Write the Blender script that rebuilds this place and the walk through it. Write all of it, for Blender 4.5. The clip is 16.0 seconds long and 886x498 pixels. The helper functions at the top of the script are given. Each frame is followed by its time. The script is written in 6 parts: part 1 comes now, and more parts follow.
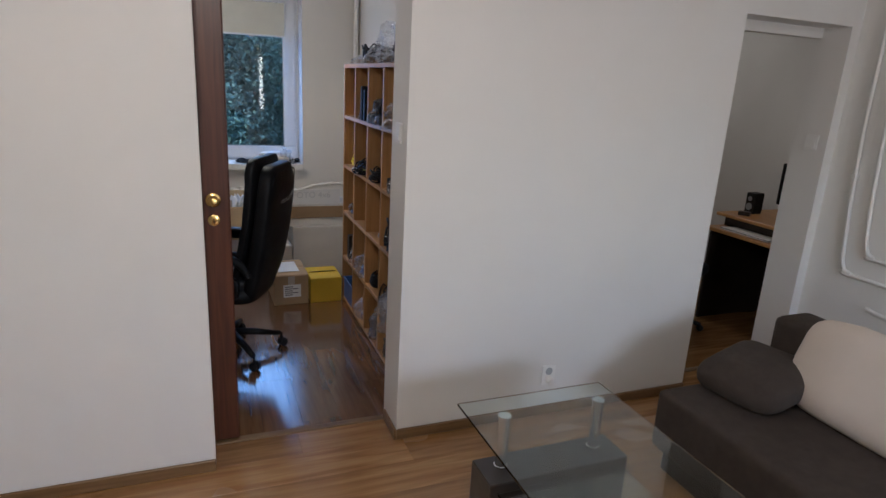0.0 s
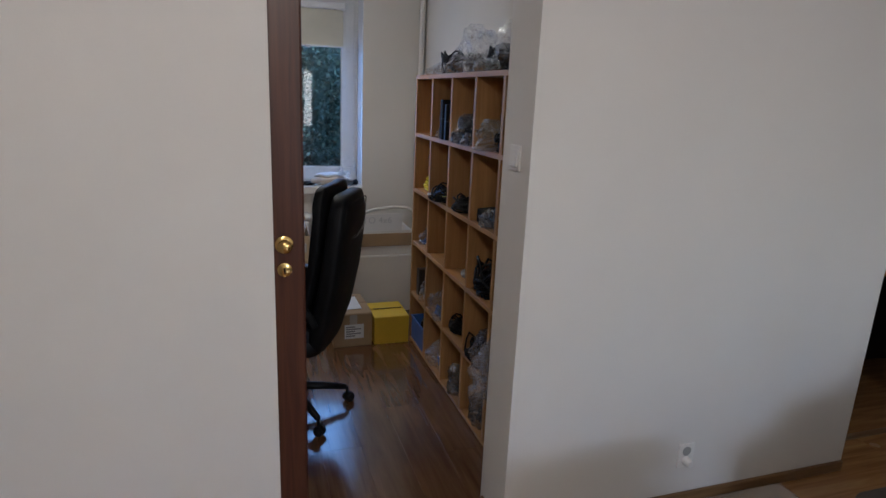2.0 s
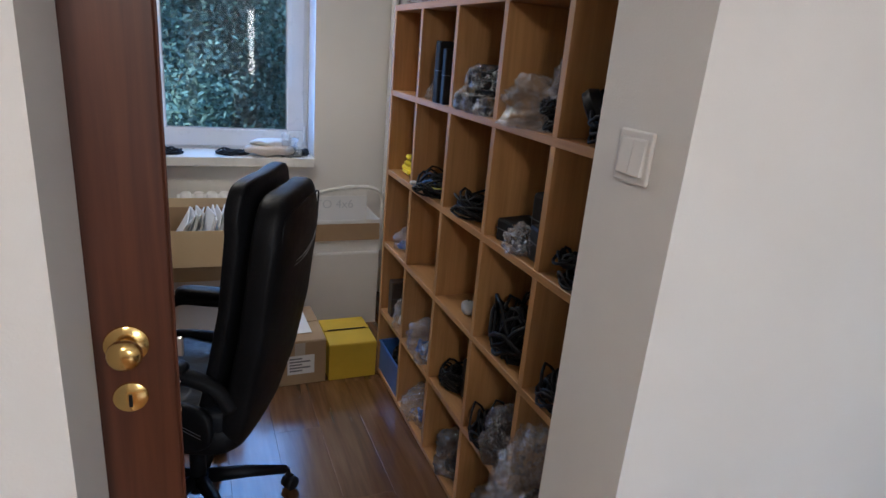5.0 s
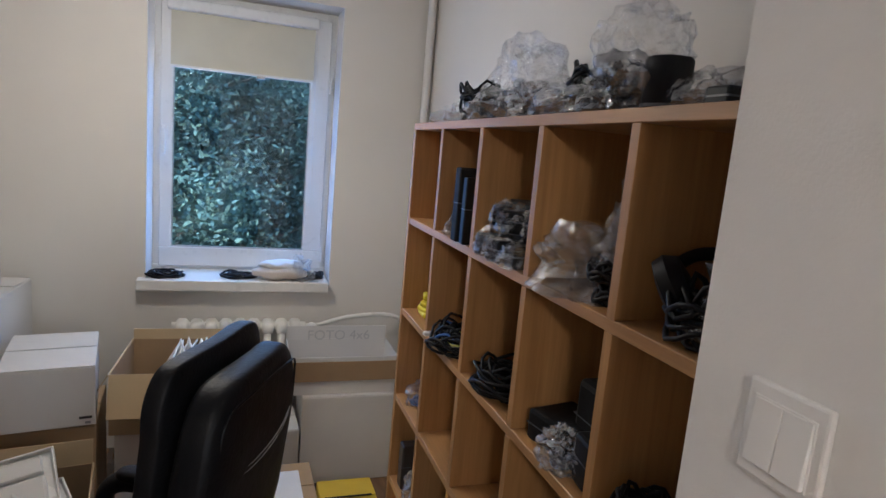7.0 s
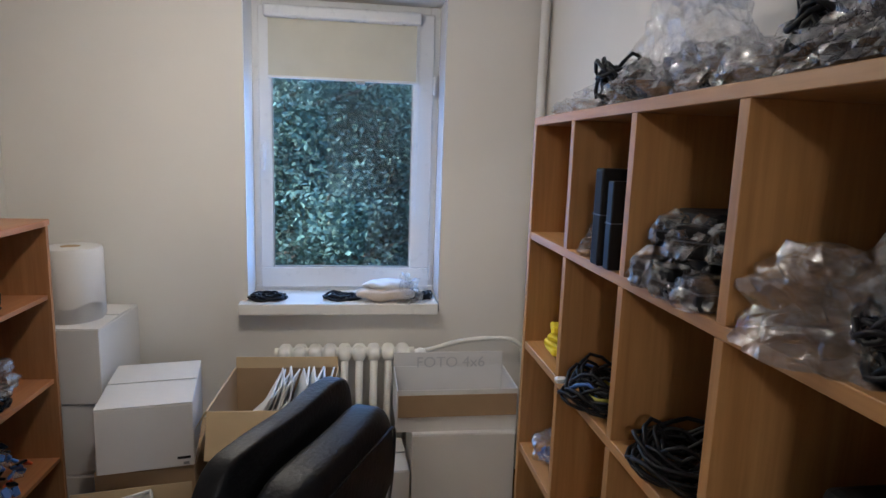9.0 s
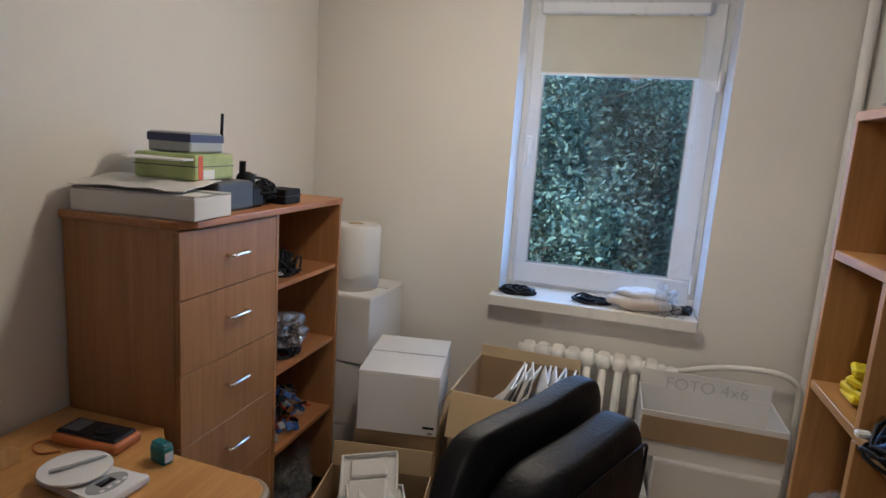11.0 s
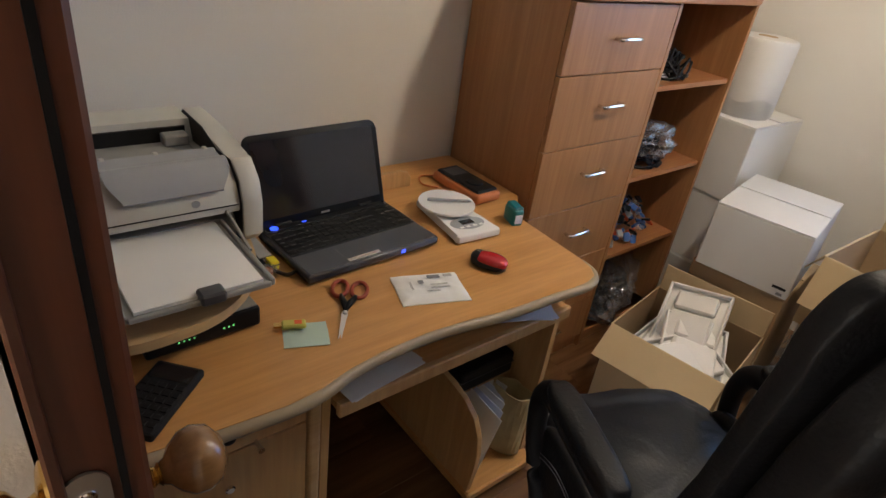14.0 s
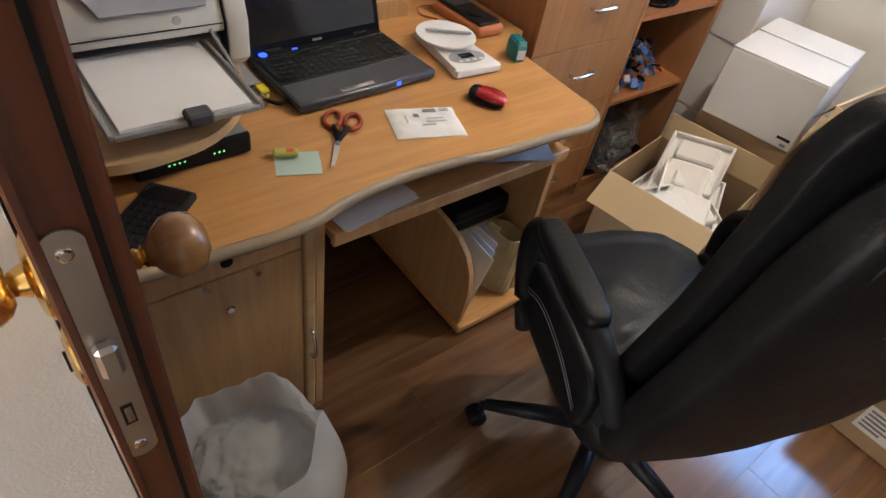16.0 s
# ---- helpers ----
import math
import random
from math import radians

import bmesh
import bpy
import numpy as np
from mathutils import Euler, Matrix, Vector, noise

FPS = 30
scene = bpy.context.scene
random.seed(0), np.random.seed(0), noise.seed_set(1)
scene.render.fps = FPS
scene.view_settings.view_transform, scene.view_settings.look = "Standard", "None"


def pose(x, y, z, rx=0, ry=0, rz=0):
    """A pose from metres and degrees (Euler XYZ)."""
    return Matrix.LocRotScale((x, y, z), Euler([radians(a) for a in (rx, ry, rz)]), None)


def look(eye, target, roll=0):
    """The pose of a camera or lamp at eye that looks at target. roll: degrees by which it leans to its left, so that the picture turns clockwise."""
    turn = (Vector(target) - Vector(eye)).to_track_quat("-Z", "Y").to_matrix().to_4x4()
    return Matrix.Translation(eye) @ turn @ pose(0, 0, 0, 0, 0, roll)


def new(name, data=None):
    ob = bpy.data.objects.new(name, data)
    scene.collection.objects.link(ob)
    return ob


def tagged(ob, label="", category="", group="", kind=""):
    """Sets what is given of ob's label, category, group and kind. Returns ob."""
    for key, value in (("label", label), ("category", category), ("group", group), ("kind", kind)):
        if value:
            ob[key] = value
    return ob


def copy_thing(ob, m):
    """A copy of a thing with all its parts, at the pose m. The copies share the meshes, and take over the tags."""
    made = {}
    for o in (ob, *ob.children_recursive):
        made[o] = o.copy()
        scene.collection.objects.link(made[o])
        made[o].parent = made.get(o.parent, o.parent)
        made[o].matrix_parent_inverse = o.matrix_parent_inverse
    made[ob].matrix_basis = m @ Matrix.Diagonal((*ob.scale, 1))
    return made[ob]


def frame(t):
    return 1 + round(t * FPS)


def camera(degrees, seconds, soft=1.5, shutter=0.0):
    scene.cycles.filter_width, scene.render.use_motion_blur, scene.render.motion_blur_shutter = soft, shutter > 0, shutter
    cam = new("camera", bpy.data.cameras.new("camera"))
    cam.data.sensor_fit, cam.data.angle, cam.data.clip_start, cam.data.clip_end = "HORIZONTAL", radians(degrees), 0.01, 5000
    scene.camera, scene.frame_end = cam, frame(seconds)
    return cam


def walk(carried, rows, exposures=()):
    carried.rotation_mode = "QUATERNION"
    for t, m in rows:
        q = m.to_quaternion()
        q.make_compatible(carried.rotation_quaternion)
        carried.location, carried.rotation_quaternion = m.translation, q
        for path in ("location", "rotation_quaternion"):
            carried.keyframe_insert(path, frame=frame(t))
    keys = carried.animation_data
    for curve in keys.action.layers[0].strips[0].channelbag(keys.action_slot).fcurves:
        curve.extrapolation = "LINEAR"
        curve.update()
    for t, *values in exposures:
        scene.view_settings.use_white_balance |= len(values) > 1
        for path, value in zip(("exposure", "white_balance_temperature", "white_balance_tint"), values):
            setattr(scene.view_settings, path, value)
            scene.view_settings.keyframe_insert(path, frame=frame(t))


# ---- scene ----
cam = camera(73.0, 16.0)
PATH = [
    (0, (0.079, -0.431, 1.689), (0.803, 1.356, 1.156), 3.2),
    (0.5, (0.083, -0.277, 1.701), (0.655, 1.597, 1.297), 4.3),
    (1, (0.016, -0.121, 1.704), (0.63, 1.746, 1.335), 2.8),
    (1.5, (-0.036, 0.059, 1.688), (0.622, 1.896, 1.249), 1.7),
    (2, (-0.018, 0.23, 1.667), (0.604, 2.065, 1.17), 2.5),
    (2.5, (0.053, 0.451, 1.663), (0.552, 2.316, 1.142), 4.0),
    (3, (0.081, 0.682, 1.638), (0.609, 2.518, 1.048), 3.7),
    (3.2, (0.073, 0.78, 1.634), (0.725, 2.565, 1.011), 3.4),
    (5.3, (0.231, 1.456, 1.604), (1.037, 3.182, 0.994), 5.7),
    (5.5, (0.247, 1.541, 1.624), (1.144, 3.249, 1.098), 4.7),
    (6, (0.277, 1.654, 1.656), (1.24, 3.359, 1.247), 4.1),
    (6.5, (0.367, 1.734, 1.672), (1.116, 3.557, 1.335), 4.5),
    (7, (0.441, 1.78, 1.682), (1.072, 3.651, 1.366), 5.1),
    (7.5, (0.5, 1.832, 1.67), (1.075, 3.711, 1.297), 6.2),
    (8, (0.508, 1.927, 1.653), (1.095, 3.798, 1.258), 6.0),
    (8.5, (0.491, 2.081, 1.658), (1.04, 3.967, 1.281), 3.3),
    (9, (0.5, 2.157, 1.67), (0.777, 4.111, 1.348), 1.9),
    (9.2, (0.509, 2.178, 1.673), (0.663, 4.147, 1.357), 3.0),
    (11.3, (0.446, 2.21, 1.63), (-0.18, 4.075, 1.27), 3.0),
    (11.5, (0.425, 2.214, 1.628), (-0.276, 4.049, 1.252), 2.5),
    (12, (0.39, 2.22, 1.591), (-0.6, 3.881, 1.08), 4.1),
    (12.5, (0.408, 2.234, 1.572), (-0.857, 3.621, 0.883), 5.1),
    (13, (0.407, 2.238, 1.549), (-0.948, 3.462, 0.733), 5.0),
    (13.5, (0.41, 2.241, 1.536), (-0.91, 3.444, 0.636), 7.1),
    (14, (0.418, 2.237, 1.519), (-0.863, 3.408, 0.526), 8.4),
    (14.5, (0.425, 2.23, 1.509), (-0.801, 3.37, 0.415), 9.8),
    (15, (0.43, 2.234, 1.49), (-0.706, 3.344, 0.275), 10.3),
    (15.5, (0.435, 2.234, 1.479), (-0.649, 3.308, 0.185), 10.5),
    (16, (0.443, 2.241, 1.478), (-0.58, 3.277, 0.107), 11.7),
]
walk(cam, [(t, look(eye, target, roll)) for t, eye, target, roll in PATH],
     exposures=[(0, 2.96, 5620, 10), (0.6, 2.66, 5620, 10), (3.2, 2.58, 5580, 10), (5.3, 3.22, 5600, 10), (6, 3.22, 5620, 10), (7, 3.22, 5700, 10), (9.2, 3.24, 5780, 10), (11.3, 3.16, 6350, 10), (12.5, 3.44, 6950, 10), (14.5, 3.90, 6600, 10), (16, 4.34, 6350, 10)])

# ---- light ----
world = bpy.data.worlds.new("dusk")
world.use_nodes = True
scene.world = world
wn, wl = world.node_tree.nodes, world.node_tree.links
sky = wn.new("ShaderNodeTexSky")
sky.sky_type, sky.sun_disc = "NISHITA", False
sky.sun_elevation, sky.sun_rotation = radians(30), radians(250)
sky.air_density, sky.dust_density, sky.ozone_density = 1.0, 2.0, 3.0
wn["Background"].inputs["Strength"].default_value = 0.15
wl.new(sky.outputs["Color"], wn["Background"].inputs["Color"])


def lamp(name, kind, m, power, color, size=0.2, spread=None):
    data = bpy.data.lights.new(name, kind)
    data.energy, data.color = power, color
    if kind == "AREA":
        data.shape, data.size = "DISK", size
    elif kind == "POINT":
        data.shadow_soft_size = size
    elif kind == "SUN":
        data.angle = size
    ob = new(name, data)
    ob.matrix_basis = m
    return ob


lamp("sun", "SUN", look((-9, -3, 9), (0, 0, 0)), 0.5, (0.62, 0.80, 1.0), radians(25))
lamp("office_lamp", "POINT", pose(0.11, 4.01, 2.235), 1.62, (1.0, 0.865, 0.69), 0.045)
lamp("office_lamp_shade", "AREA", pose(0.11, 4.01, 2.165), 0.45, (1.0, 0.865, 0.69), 0.11)
daylight = lamp("window_daylight", "AREA", pose(0.434, 5.283, 1.50, -90), 0.54, (0.18, 0.44, 1.0))
daylight.data.shape, daylight.data.size, daylight.data.size_y = "RECTANGLE", 0.86, 1.0
lamp("living_lamp", "POINT", pose(-0.05, 0.0, 2.40), 5.3, (1.0, 0.87, 0.72), 0.12)
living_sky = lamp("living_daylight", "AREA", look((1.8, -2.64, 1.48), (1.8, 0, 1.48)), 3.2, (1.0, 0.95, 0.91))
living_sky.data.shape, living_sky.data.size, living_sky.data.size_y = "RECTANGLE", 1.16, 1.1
lamp("side_room_lamp", "POINT", pose(3.4, 3.9, 2.35), 0.9, (1.0, 0.88, 0.74), 0.12)


# ---- materials ----
def nodes_of(name):
    m = bpy.data.materials.new(name)
    m.use_nodes = True
    nt = m.node_tree
    return m, nt.nodes, nt.links, nt.nodes["Principled BSDF"]


def noise_node(n, l, scale, detail=4.0, stretch=(1, 1, 1), jitter=True):
    tc, mp, nz = n.new("ShaderNodeTexCoord"), n.new("ShaderNodeMapping"), n.new("ShaderNodeTexNoise")
    mp.inputs["Scale"].default_value = stretch
    nz.inputs["Scale"].default_value, nz.inputs["Detail"].default_value = scale, detail
    if jitter:
        info, mul = n.new("ShaderNodeObjectInfo"), n.new("ShaderNodeMath")
        mul.operation, mul.inputs[1].default_value = "MULTIPLY", 37.0
        l.new(info.outputs["Random"], mul.inputs[0])
        l.new(mul.outputs[0], mp.inputs["Location"])
    l.new(tc.outputs["Object"], mp.inputs["Vector"])
    l.new(mp.outputs["Vector"], nz.inputs["Vector"])
    return nz


def ramp(n, l, fac, c0, c1, p0=0.3, p1=0.7):
    r = n.new("ShaderNodeValToRGB")
    e = r.color_ramp.elements
    e[0].position, e[1].position = p0, p1
    e[0].color, e[1].color = (*c0, 1), (*c1, 1)
    l.new(fac, r.inputs["Fac"])
    return r


def plain(name, col, rough=0.5, metal=0.0, var=0.07, scale=6.0, bump=0.0, bscale=150.0, coat=0.0, emit=None, wear=0.1):
    m, n, l, b = nodes_of(name)
    nz = noise_node(n, l, scale)
    lo, hi = [max(0, c * (1 - var)) for c in col], [min(1, c * (1 + var)) for c in col]
    l.new(ramp(n, l, nz.outputs["Fac"], lo, hi).outputs["Color"], b.inputs["Base Color"])
    fine = noise_node(n, l, bscale, 3.0)
    mr = n.new("ShaderNodeMapRange")
    mr.inputs["To Min"].default_value, mr.inputs["To Max"].default_value = max(0.02, rough - wear), min(1, rough + wear)
    big = noise_node(n, l, scale * 3, 5.0)
    l.new(big.outputs["Fac"], mr.inputs["Value"])
    l.new(mr.outputs["Result"], b.inputs["Roughness"])
    b.inputs["Metallic"].default_value = metal
    b.inputs["Coat Weight"].default_value = coat
    if bump:
        bp = n.new("ShaderNodeBump")
        bp.inputs["Strength"].default_value, bp.inputs["Distance"].default_value = bump, 0.002
        l.new(fine.outputs["Fac"], bp.inputs["Height"])
        l.new(bp.outputs["Normal"], b.inputs["Normal"])
    if emit:
        b.inputs["Emission Color"].default_value, b.inputs["Emission Strength"].default_value = (*emit[:3], 1), emit[3]
    return m


def wood(name, c0, c1, rough=0.4, axis=2, tone=0.15, fine=1.0, coat=0.0, contrast=(0.3, 0.72)):
    """Grain that runs along one axis, with slow changes of tone and a tone of its own for each piece."""
    m, n, l, b = nodes_of(name)
    st = [14.0 * fine] * 3
    st[axis] = 0.9
    grain = noise_node(n, l, 2.2, 6.0, st)
    grain.inputs["Distortion"].default_value = 0.6
    pores = noise_node(n, l, 9.0, 3.0, st)
    slow = noise_node(n, l, 1.6, 2.0)
    base = ramp(n, l, grain.outputs["Fac"], c0, c1, *contrast)
    info, mr = n.new("ShaderNodeObjectInfo"), n.new("ShaderNodeMapRange")
    mr.inputs["To Min"].default_value, mr.inputs["To Max"].default_value = 1 - tone, 1 + tone
    l.new(info.outputs["Random"], mr.inputs["Value"])
    mr2 = n.new("ShaderNodeMapRange")
    mr2.inputs["To Min"].default_value, mr2.inputs["To Max"].default_value = 0.86, 1.12
    l.new(slow.outputs["Fac"], mr2.inputs["Value"])
    mr3 = n.new("ShaderNodeMapRange")
    mr3.inputs["From Min"].default_value, mr3.inputs["From Max"].default_value = 0.35, 0.6
    mr3.inputs["To Min"].default_value, mr3.inputs["To Max"].default_value = 0.93, 1.02
    l.new(pores.outputs["Fac"], mr3.inputs["Value"])
    mul, mulb = n.new("ShaderNodeMath"), n.new("ShaderNodeMath")
    mul.operation = mulb.operation = "MULTIPLY"
    l.new(mr.outputs["Result"], mul.inputs[0])
    l.new(mr2.outputs["Result"], mul.inputs[1])
    l.new(mul.outputs[0], mulb.inputs[0])
    l.new(mr3.outputs["Result"], mulb.inputs[1])
    sc = n.new("ShaderNodeVectorMath")
    sc.operation = "SCALE"
    l.new(base.outputs["Color"], sc.inputs[0])
    l.new(mulb.outputs[0], sc.inputs["Scale"])
    l.new(sc.outputs["Vector"], b.inputs["Base Color"])
    rr = n.new("ShaderNodeMapRange")
    rr.inputs["To Min"].default_value, rr.inputs["To Max"].default_value = rough - 0.1, rough + 0.12
    l.new(slow.outputs["Fac"], rr.inputs["Value"])
    l.new(rr.outputs["Result"], b.inputs["Roughness"])
    b.inputs["Coat Weight"].default_value, b.inputs["Coat Roughness"].default_value = coat, 0.12
    bp = n.new("ShaderNodeBump")
    bp.inputs["Strength"].default_value, bp.inputs["Distance"].default_value = 0.12, 0.001
    l.new(pores.outputs["Fac"], bp.inputs["Height"])
    l.new(bp.outputs["Normal"], b.inputs["Normal"])
    return m


def film(name, tint, clear=0.65, rough=0.12):
    """Thin clear plastic: see-through, with a sharp sheen that grows towards the edges and a little haze."""
    m, n, l, b = nodes_of(name)
    n.remove(b)
    out = n["Material Output"]
    tr, gl, df, m1, m2 = (n.new("ShaderNode" + k) for k in ("BsdfTransparent", "BsdfGlossy", "BsdfDiffuse", "MixShader", "MixShader"))
    tr.inputs["Color"].default_value = (*tint, 1)
    df.inputs["Color"].default_value = (*[0.8 * c for c in tint], 1)
    gl.inputs["Roughness"].default_value = rough
    nz = noise_node(n, l, 22.0, 4.0)
    bp = n.new("ShaderNodeBump")
    bp.inputs["Strength"].default_value, bp.inputs["Distance"].default_value = 1.0, 0.02
    l.new(nz.outputs["Fac"], bp.inputs["Height"])
    l.new(bp.outputs["Normal"], gl.inputs["Normal"])
    m1.inputs["Fac"].default_value = (1 - clear) * 0.28
    l.new(tr.outputs[0], m1.inputs[1])
    l.new(df.outputs[0], m1.inputs[2])
    lw, mr = n.new("ShaderNodeLayerWeight"), n.new("ShaderNodeMapRange")
    lw.inputs["Blend"].default_value = 0.35
    l.new(bp.outputs["Normal"], lw.inputs["Normal"])
    mr.inputs["To Min"].default_value, mr.inputs["To Max"].default_value = 0.12, 0.6
    l.new(lw.outputs["Facing"], mr.inputs["Value"])
    l.new(mr.outputs["Result"], m2.inputs["Fac"])
    l.new(m1.outputs[0], m2.inputs[1])
    l.new(gl.outputs[0], m2.inputs[2])
    l.new(m2.outputs[0], out.inputs["Surface"])
    return m


def glass(name, tint, rough=0.0):
    m, n, l, b = nodes_of(name)
    b.inputs["Base Color"].default_value = (*tint, 1)
    b.inputs["Transmission Weight"].default_value, b.inputs["Roughness"].default_value, b.inputs["IOR"].default_value = 1.0, rough, 1.45
    return m


PAINT = plain("wall_paint", (0.74, 0.71, 0.66), 0.75, var=0.03, scale=1.3, bump=0.25, bscale=260)
PAINT_LIV = plain("wall_paint_white", (0.76, 0.745, 0.72), 0.72, var=0.03, scale=1.3, bump=0.25, bscale=260)
CEIL = plain("ceiling_paint", (0.8, 0.79, 0.77), 0.8, var=0.02)
PLANK_OFF = wood("walnut_laminate", (0.108, 0.052, 0.023), (0.228, 0.116, 0.053), 0.16, axis=1, tone=0.12, fine=0.8, coat=1.0)
PLANK_LIV = wood("oak_laminate", (0.24, 0.115, 0.04), (0.42, 0.23, 0.095), 0.24, axis=0, tone=0.14, fine=0.8, coat=0.5)
SKIRT = wood("oak_skirting", (0.14, 0.075, 0.03), (0.24, 0.14, 0.06), 0.4, axis=0, tone=0.05)
SHELF = wood("beech_board", (0.40, 0.205, 0.072), (0.52, 0.285, 0.11), 0.42, axis=1, tone=0.05, fine=1.2)
SHELF_V = wood("beech_board_upright", (0.40, 0.205, 0.072), (0.52, 0.285, 0.11), 0.42, axis=2, tone=0.05, fine=1.2)
CAB = wood("cherry_board", (0.33, 0.150, 0.058), (0.42, 0.208, 0.088), 0.38, axis=2, tone=0.04, fine=1.2)
CAB_TOP = wood("cherry_top", (0.36, 0.14, 0.055), (0.45, 0.20, 0.08), 0.35, axis=1, tone=0.02, fine=1.2)
DESK = wood("beech_desk", (0.50, 0.245, 0.075), (0.62, 0.325, 0.115), 0.33, axis=1, tone=0.02, fine=1.0)
DESK_V = wood("beech_desk_side", (0.50, 0.285, 0.115), (0.60, 0.37, 0.165), 0.4, axis=2, tone=0.03, fine=1.0)
DESK_EDGE = plain("grey_brown_edging", (0.33, 0.26, 0.17), 0.45, var=0.1)
MAPLE = wood("maple_board", (0.55, 0.36, 0.17), (0.66, 0.46, 0.24), 0.4, axis=1, tone=0.02)
DOORW = wood("mahogany_door", (0.060, 0.017, 0.008), (0.125, 0.038, 0.017), 0.35, axis=2, tone=0.03, fine=1.4, coat=0.2)
KNOBW = wood("varnished_knob_wood", (0.20, 0.10, 0.038), (0.30, 0.16, 0.065), 0.22, axis=1, tone=0.0, fine=3, coat=0.6)
BRASS = plain("polished_brass", (0.80, 0.55, 0.20), 0.2, 1.0, var=0.1, scale=20)
STEEL = plain("brushed_steel", (0.42, 0.40, 0.38), 0.38, 1.0, var=0.12, scale=15, bump=0.1)
CHROME = plain("chrome", (0.75, 0.75, 0.76), 0.12, 1.0, var=0.03)
LEATHER = plain("black_leather", (0.008, 0.008, 0.009), 0.47, var=0.3, scale=9, bump=0.55, bscale=120, wear=0.08)
LEATHER_SEAT = plain("dark_blue_grey_leather", (0.012, 0.014, 0.018), 0.40, var=0.25, scale=9, bump=0.5, bscale=120)
BLACK = plain("black_plastic", (0.009, 0.009, 0.010), 0.42, var=0.2)
BLACK_M = plain("matt_black_plastic", (0.010, 0.010, 0.011), 0.6, var=0.2, bump=0.2)
for dark in (LEATHER, LEATHER_SEAT, BLACK, BLACK_M):
    dark.node_tree.nodes["Principled BSDF"].inputs["Specular IOR Level"].default_value = 0.2
GREYBAG = film("smoky_bag", (0.66, 0.67, 0.70), 0.6)
CLEAR = film("clear_bag", (0.97, 0.98, 0.99), 0.80, 0.16)
PUFF = film("thin_puffed_bag", (0.985, 0.99, 0.995), 0.88, 0.06)
CLEAR2 = film("hazy_bag", (0.97, 0.975, 0.985), 0.80, 0.14)
CARD = plain("brown_cardboard", (0.42, 0.29, 0.16), 0.8, var=0.07, scale=4, bump=0.2, bscale=90)
CARD_L = plain("light_cardboard", (0.55, 0.42, 0.25), 0.8, var=0.06, scale=4, bump=0.2, bscale=90)
CARD_IN = plain("cardboard_inside", (0.34, 0.23, 0.13), 0.85, var=0.08, scale=4)
WHITEBOX = plain("white_carton", (0.66, 0.64, 0.61), 0.6, var=0.04, scale=3, bump=0.1, bscale=90)
WHITE = plain("white_plastic", (0.80, 0.79, 0.77), 0.35, var=0.02)
WHITE_W = plain("white_enamel", (0.80, 0.78, 0.73), 0.3, var=0.03, scale=4)
REVEAL = plain("glossy_white_lining", (0.74, 0.75, 0.77), 0.1, var=0.02, wear=0.03)
PVC = plain("white_pvc_frame", (0.78, 0.79, 0.80), 0.3, var=0.02)
BLIND = plain("cream_blind_cloth", (0.66, 0.64, 0.54), 0.85, var=0.04, bump=0.2, bscale=400)
YELLOW = plain("yellow_carton", (0.70, 0.47, 0.03), 0.6, var=0.08, scale=5)
YELLOW2 = plain("yellow_packet", (0.85, 0.72, 0.03), 0.45, var=0.05)
BLUE = plain("blue_crate_plastic", (0.05, 0.14, 0.42), 0.4, var=0.1)
PAPER = plain("white_paper", (0.82, 0.82, 0.80), 0.7, var=0.02)
PAPER_B = plain("bluish_paper", (0.60, 0.65, 0.78), 0.7, var=0.03)
PRN = plain("beige_printer_plastic", (0.58, 0.57, 0.51), 0.45, var=0.03, bump=0.15, bscale=400)
PRN_D = plain("grey_printer_plastic", (0.30, 0.30, 0.28), 0.5, var=0.05)
DARKGREY = plain("dark_grey_plastic", (0.06, 0.065, 0.075), 0.4, var=0.1)
LAPT = plain("glossy_grey_laptop", (0.035, 0.038, 0.048), 0.22, var=0.1, coat=0.3)
SCREEN = plain("dark_screen", (0.012, 0.013, 0.017), 0.10, var=0.05, wear=0.02)
LED_B = plain("blue_led", (0.05, 0.1, 0.8), 0.4, emit=(0.02, 0.07, 1.0, 0.16))
LED_G = plain("green_led", (0.1, 0.7, 0.2), 0.4, emit=(0.25, 1.0, 0.3, 0.06))
RED = plain("red_metallic_plastic", (0.50, 0.010, 0.016), 0.2, 0.25, var=0.1, coat=0.6)
REDH = plain("red_rubber", (0.30, 0.045, 0.020), 0.5, var=0.15)
ORANGE = plain("orange_rubber", (0.48, 0.15, 0.045), 0.5, var=0.1)
TEAL = plain("teal_plastic", (0.012, 0.17, 0.19), 0.35, var=0.1)
KRAFT = plain("crumpled_kraft", (0.44, 0.35, 0.18), 0.7, var=0.15, scale=12, bump=0.4, bscale=40)
SOFA = plain("dark_brown_fabric", (0.046, 0.033, 0.025), 0.9, var=0.15, scale=14, bump=0.5, bscale=500)
CREAM = plain("cream_cushion_cloth", (0.62, 0.54, 0.47), 0.9, var=0.04, scale=6, bump=0.4, bscale=450)
DARKWOOD = plain("dark_wenge", (0.028, 0.020, 0.016), 0.35, var=0.2)
BAGW = plain("white_bin_bag", (0.80, 0.81, 0.81), 0.32, var=0.03, bump=0.4, bscale=40)
bag_nodes, bag_links = BAGW.node_tree.nodes, BAGW.node_tree.links
bag_thin, bag_mix = bag_nodes.new("ShaderNodeBsdfTranslucent"), bag_nodes.new("ShaderNodeMixShader")
bag_thin.inputs["Color"].default_value = (0.85, 0.86, 0.86, 1)
bag_mix.inputs["Fac"].default_value = 0.6
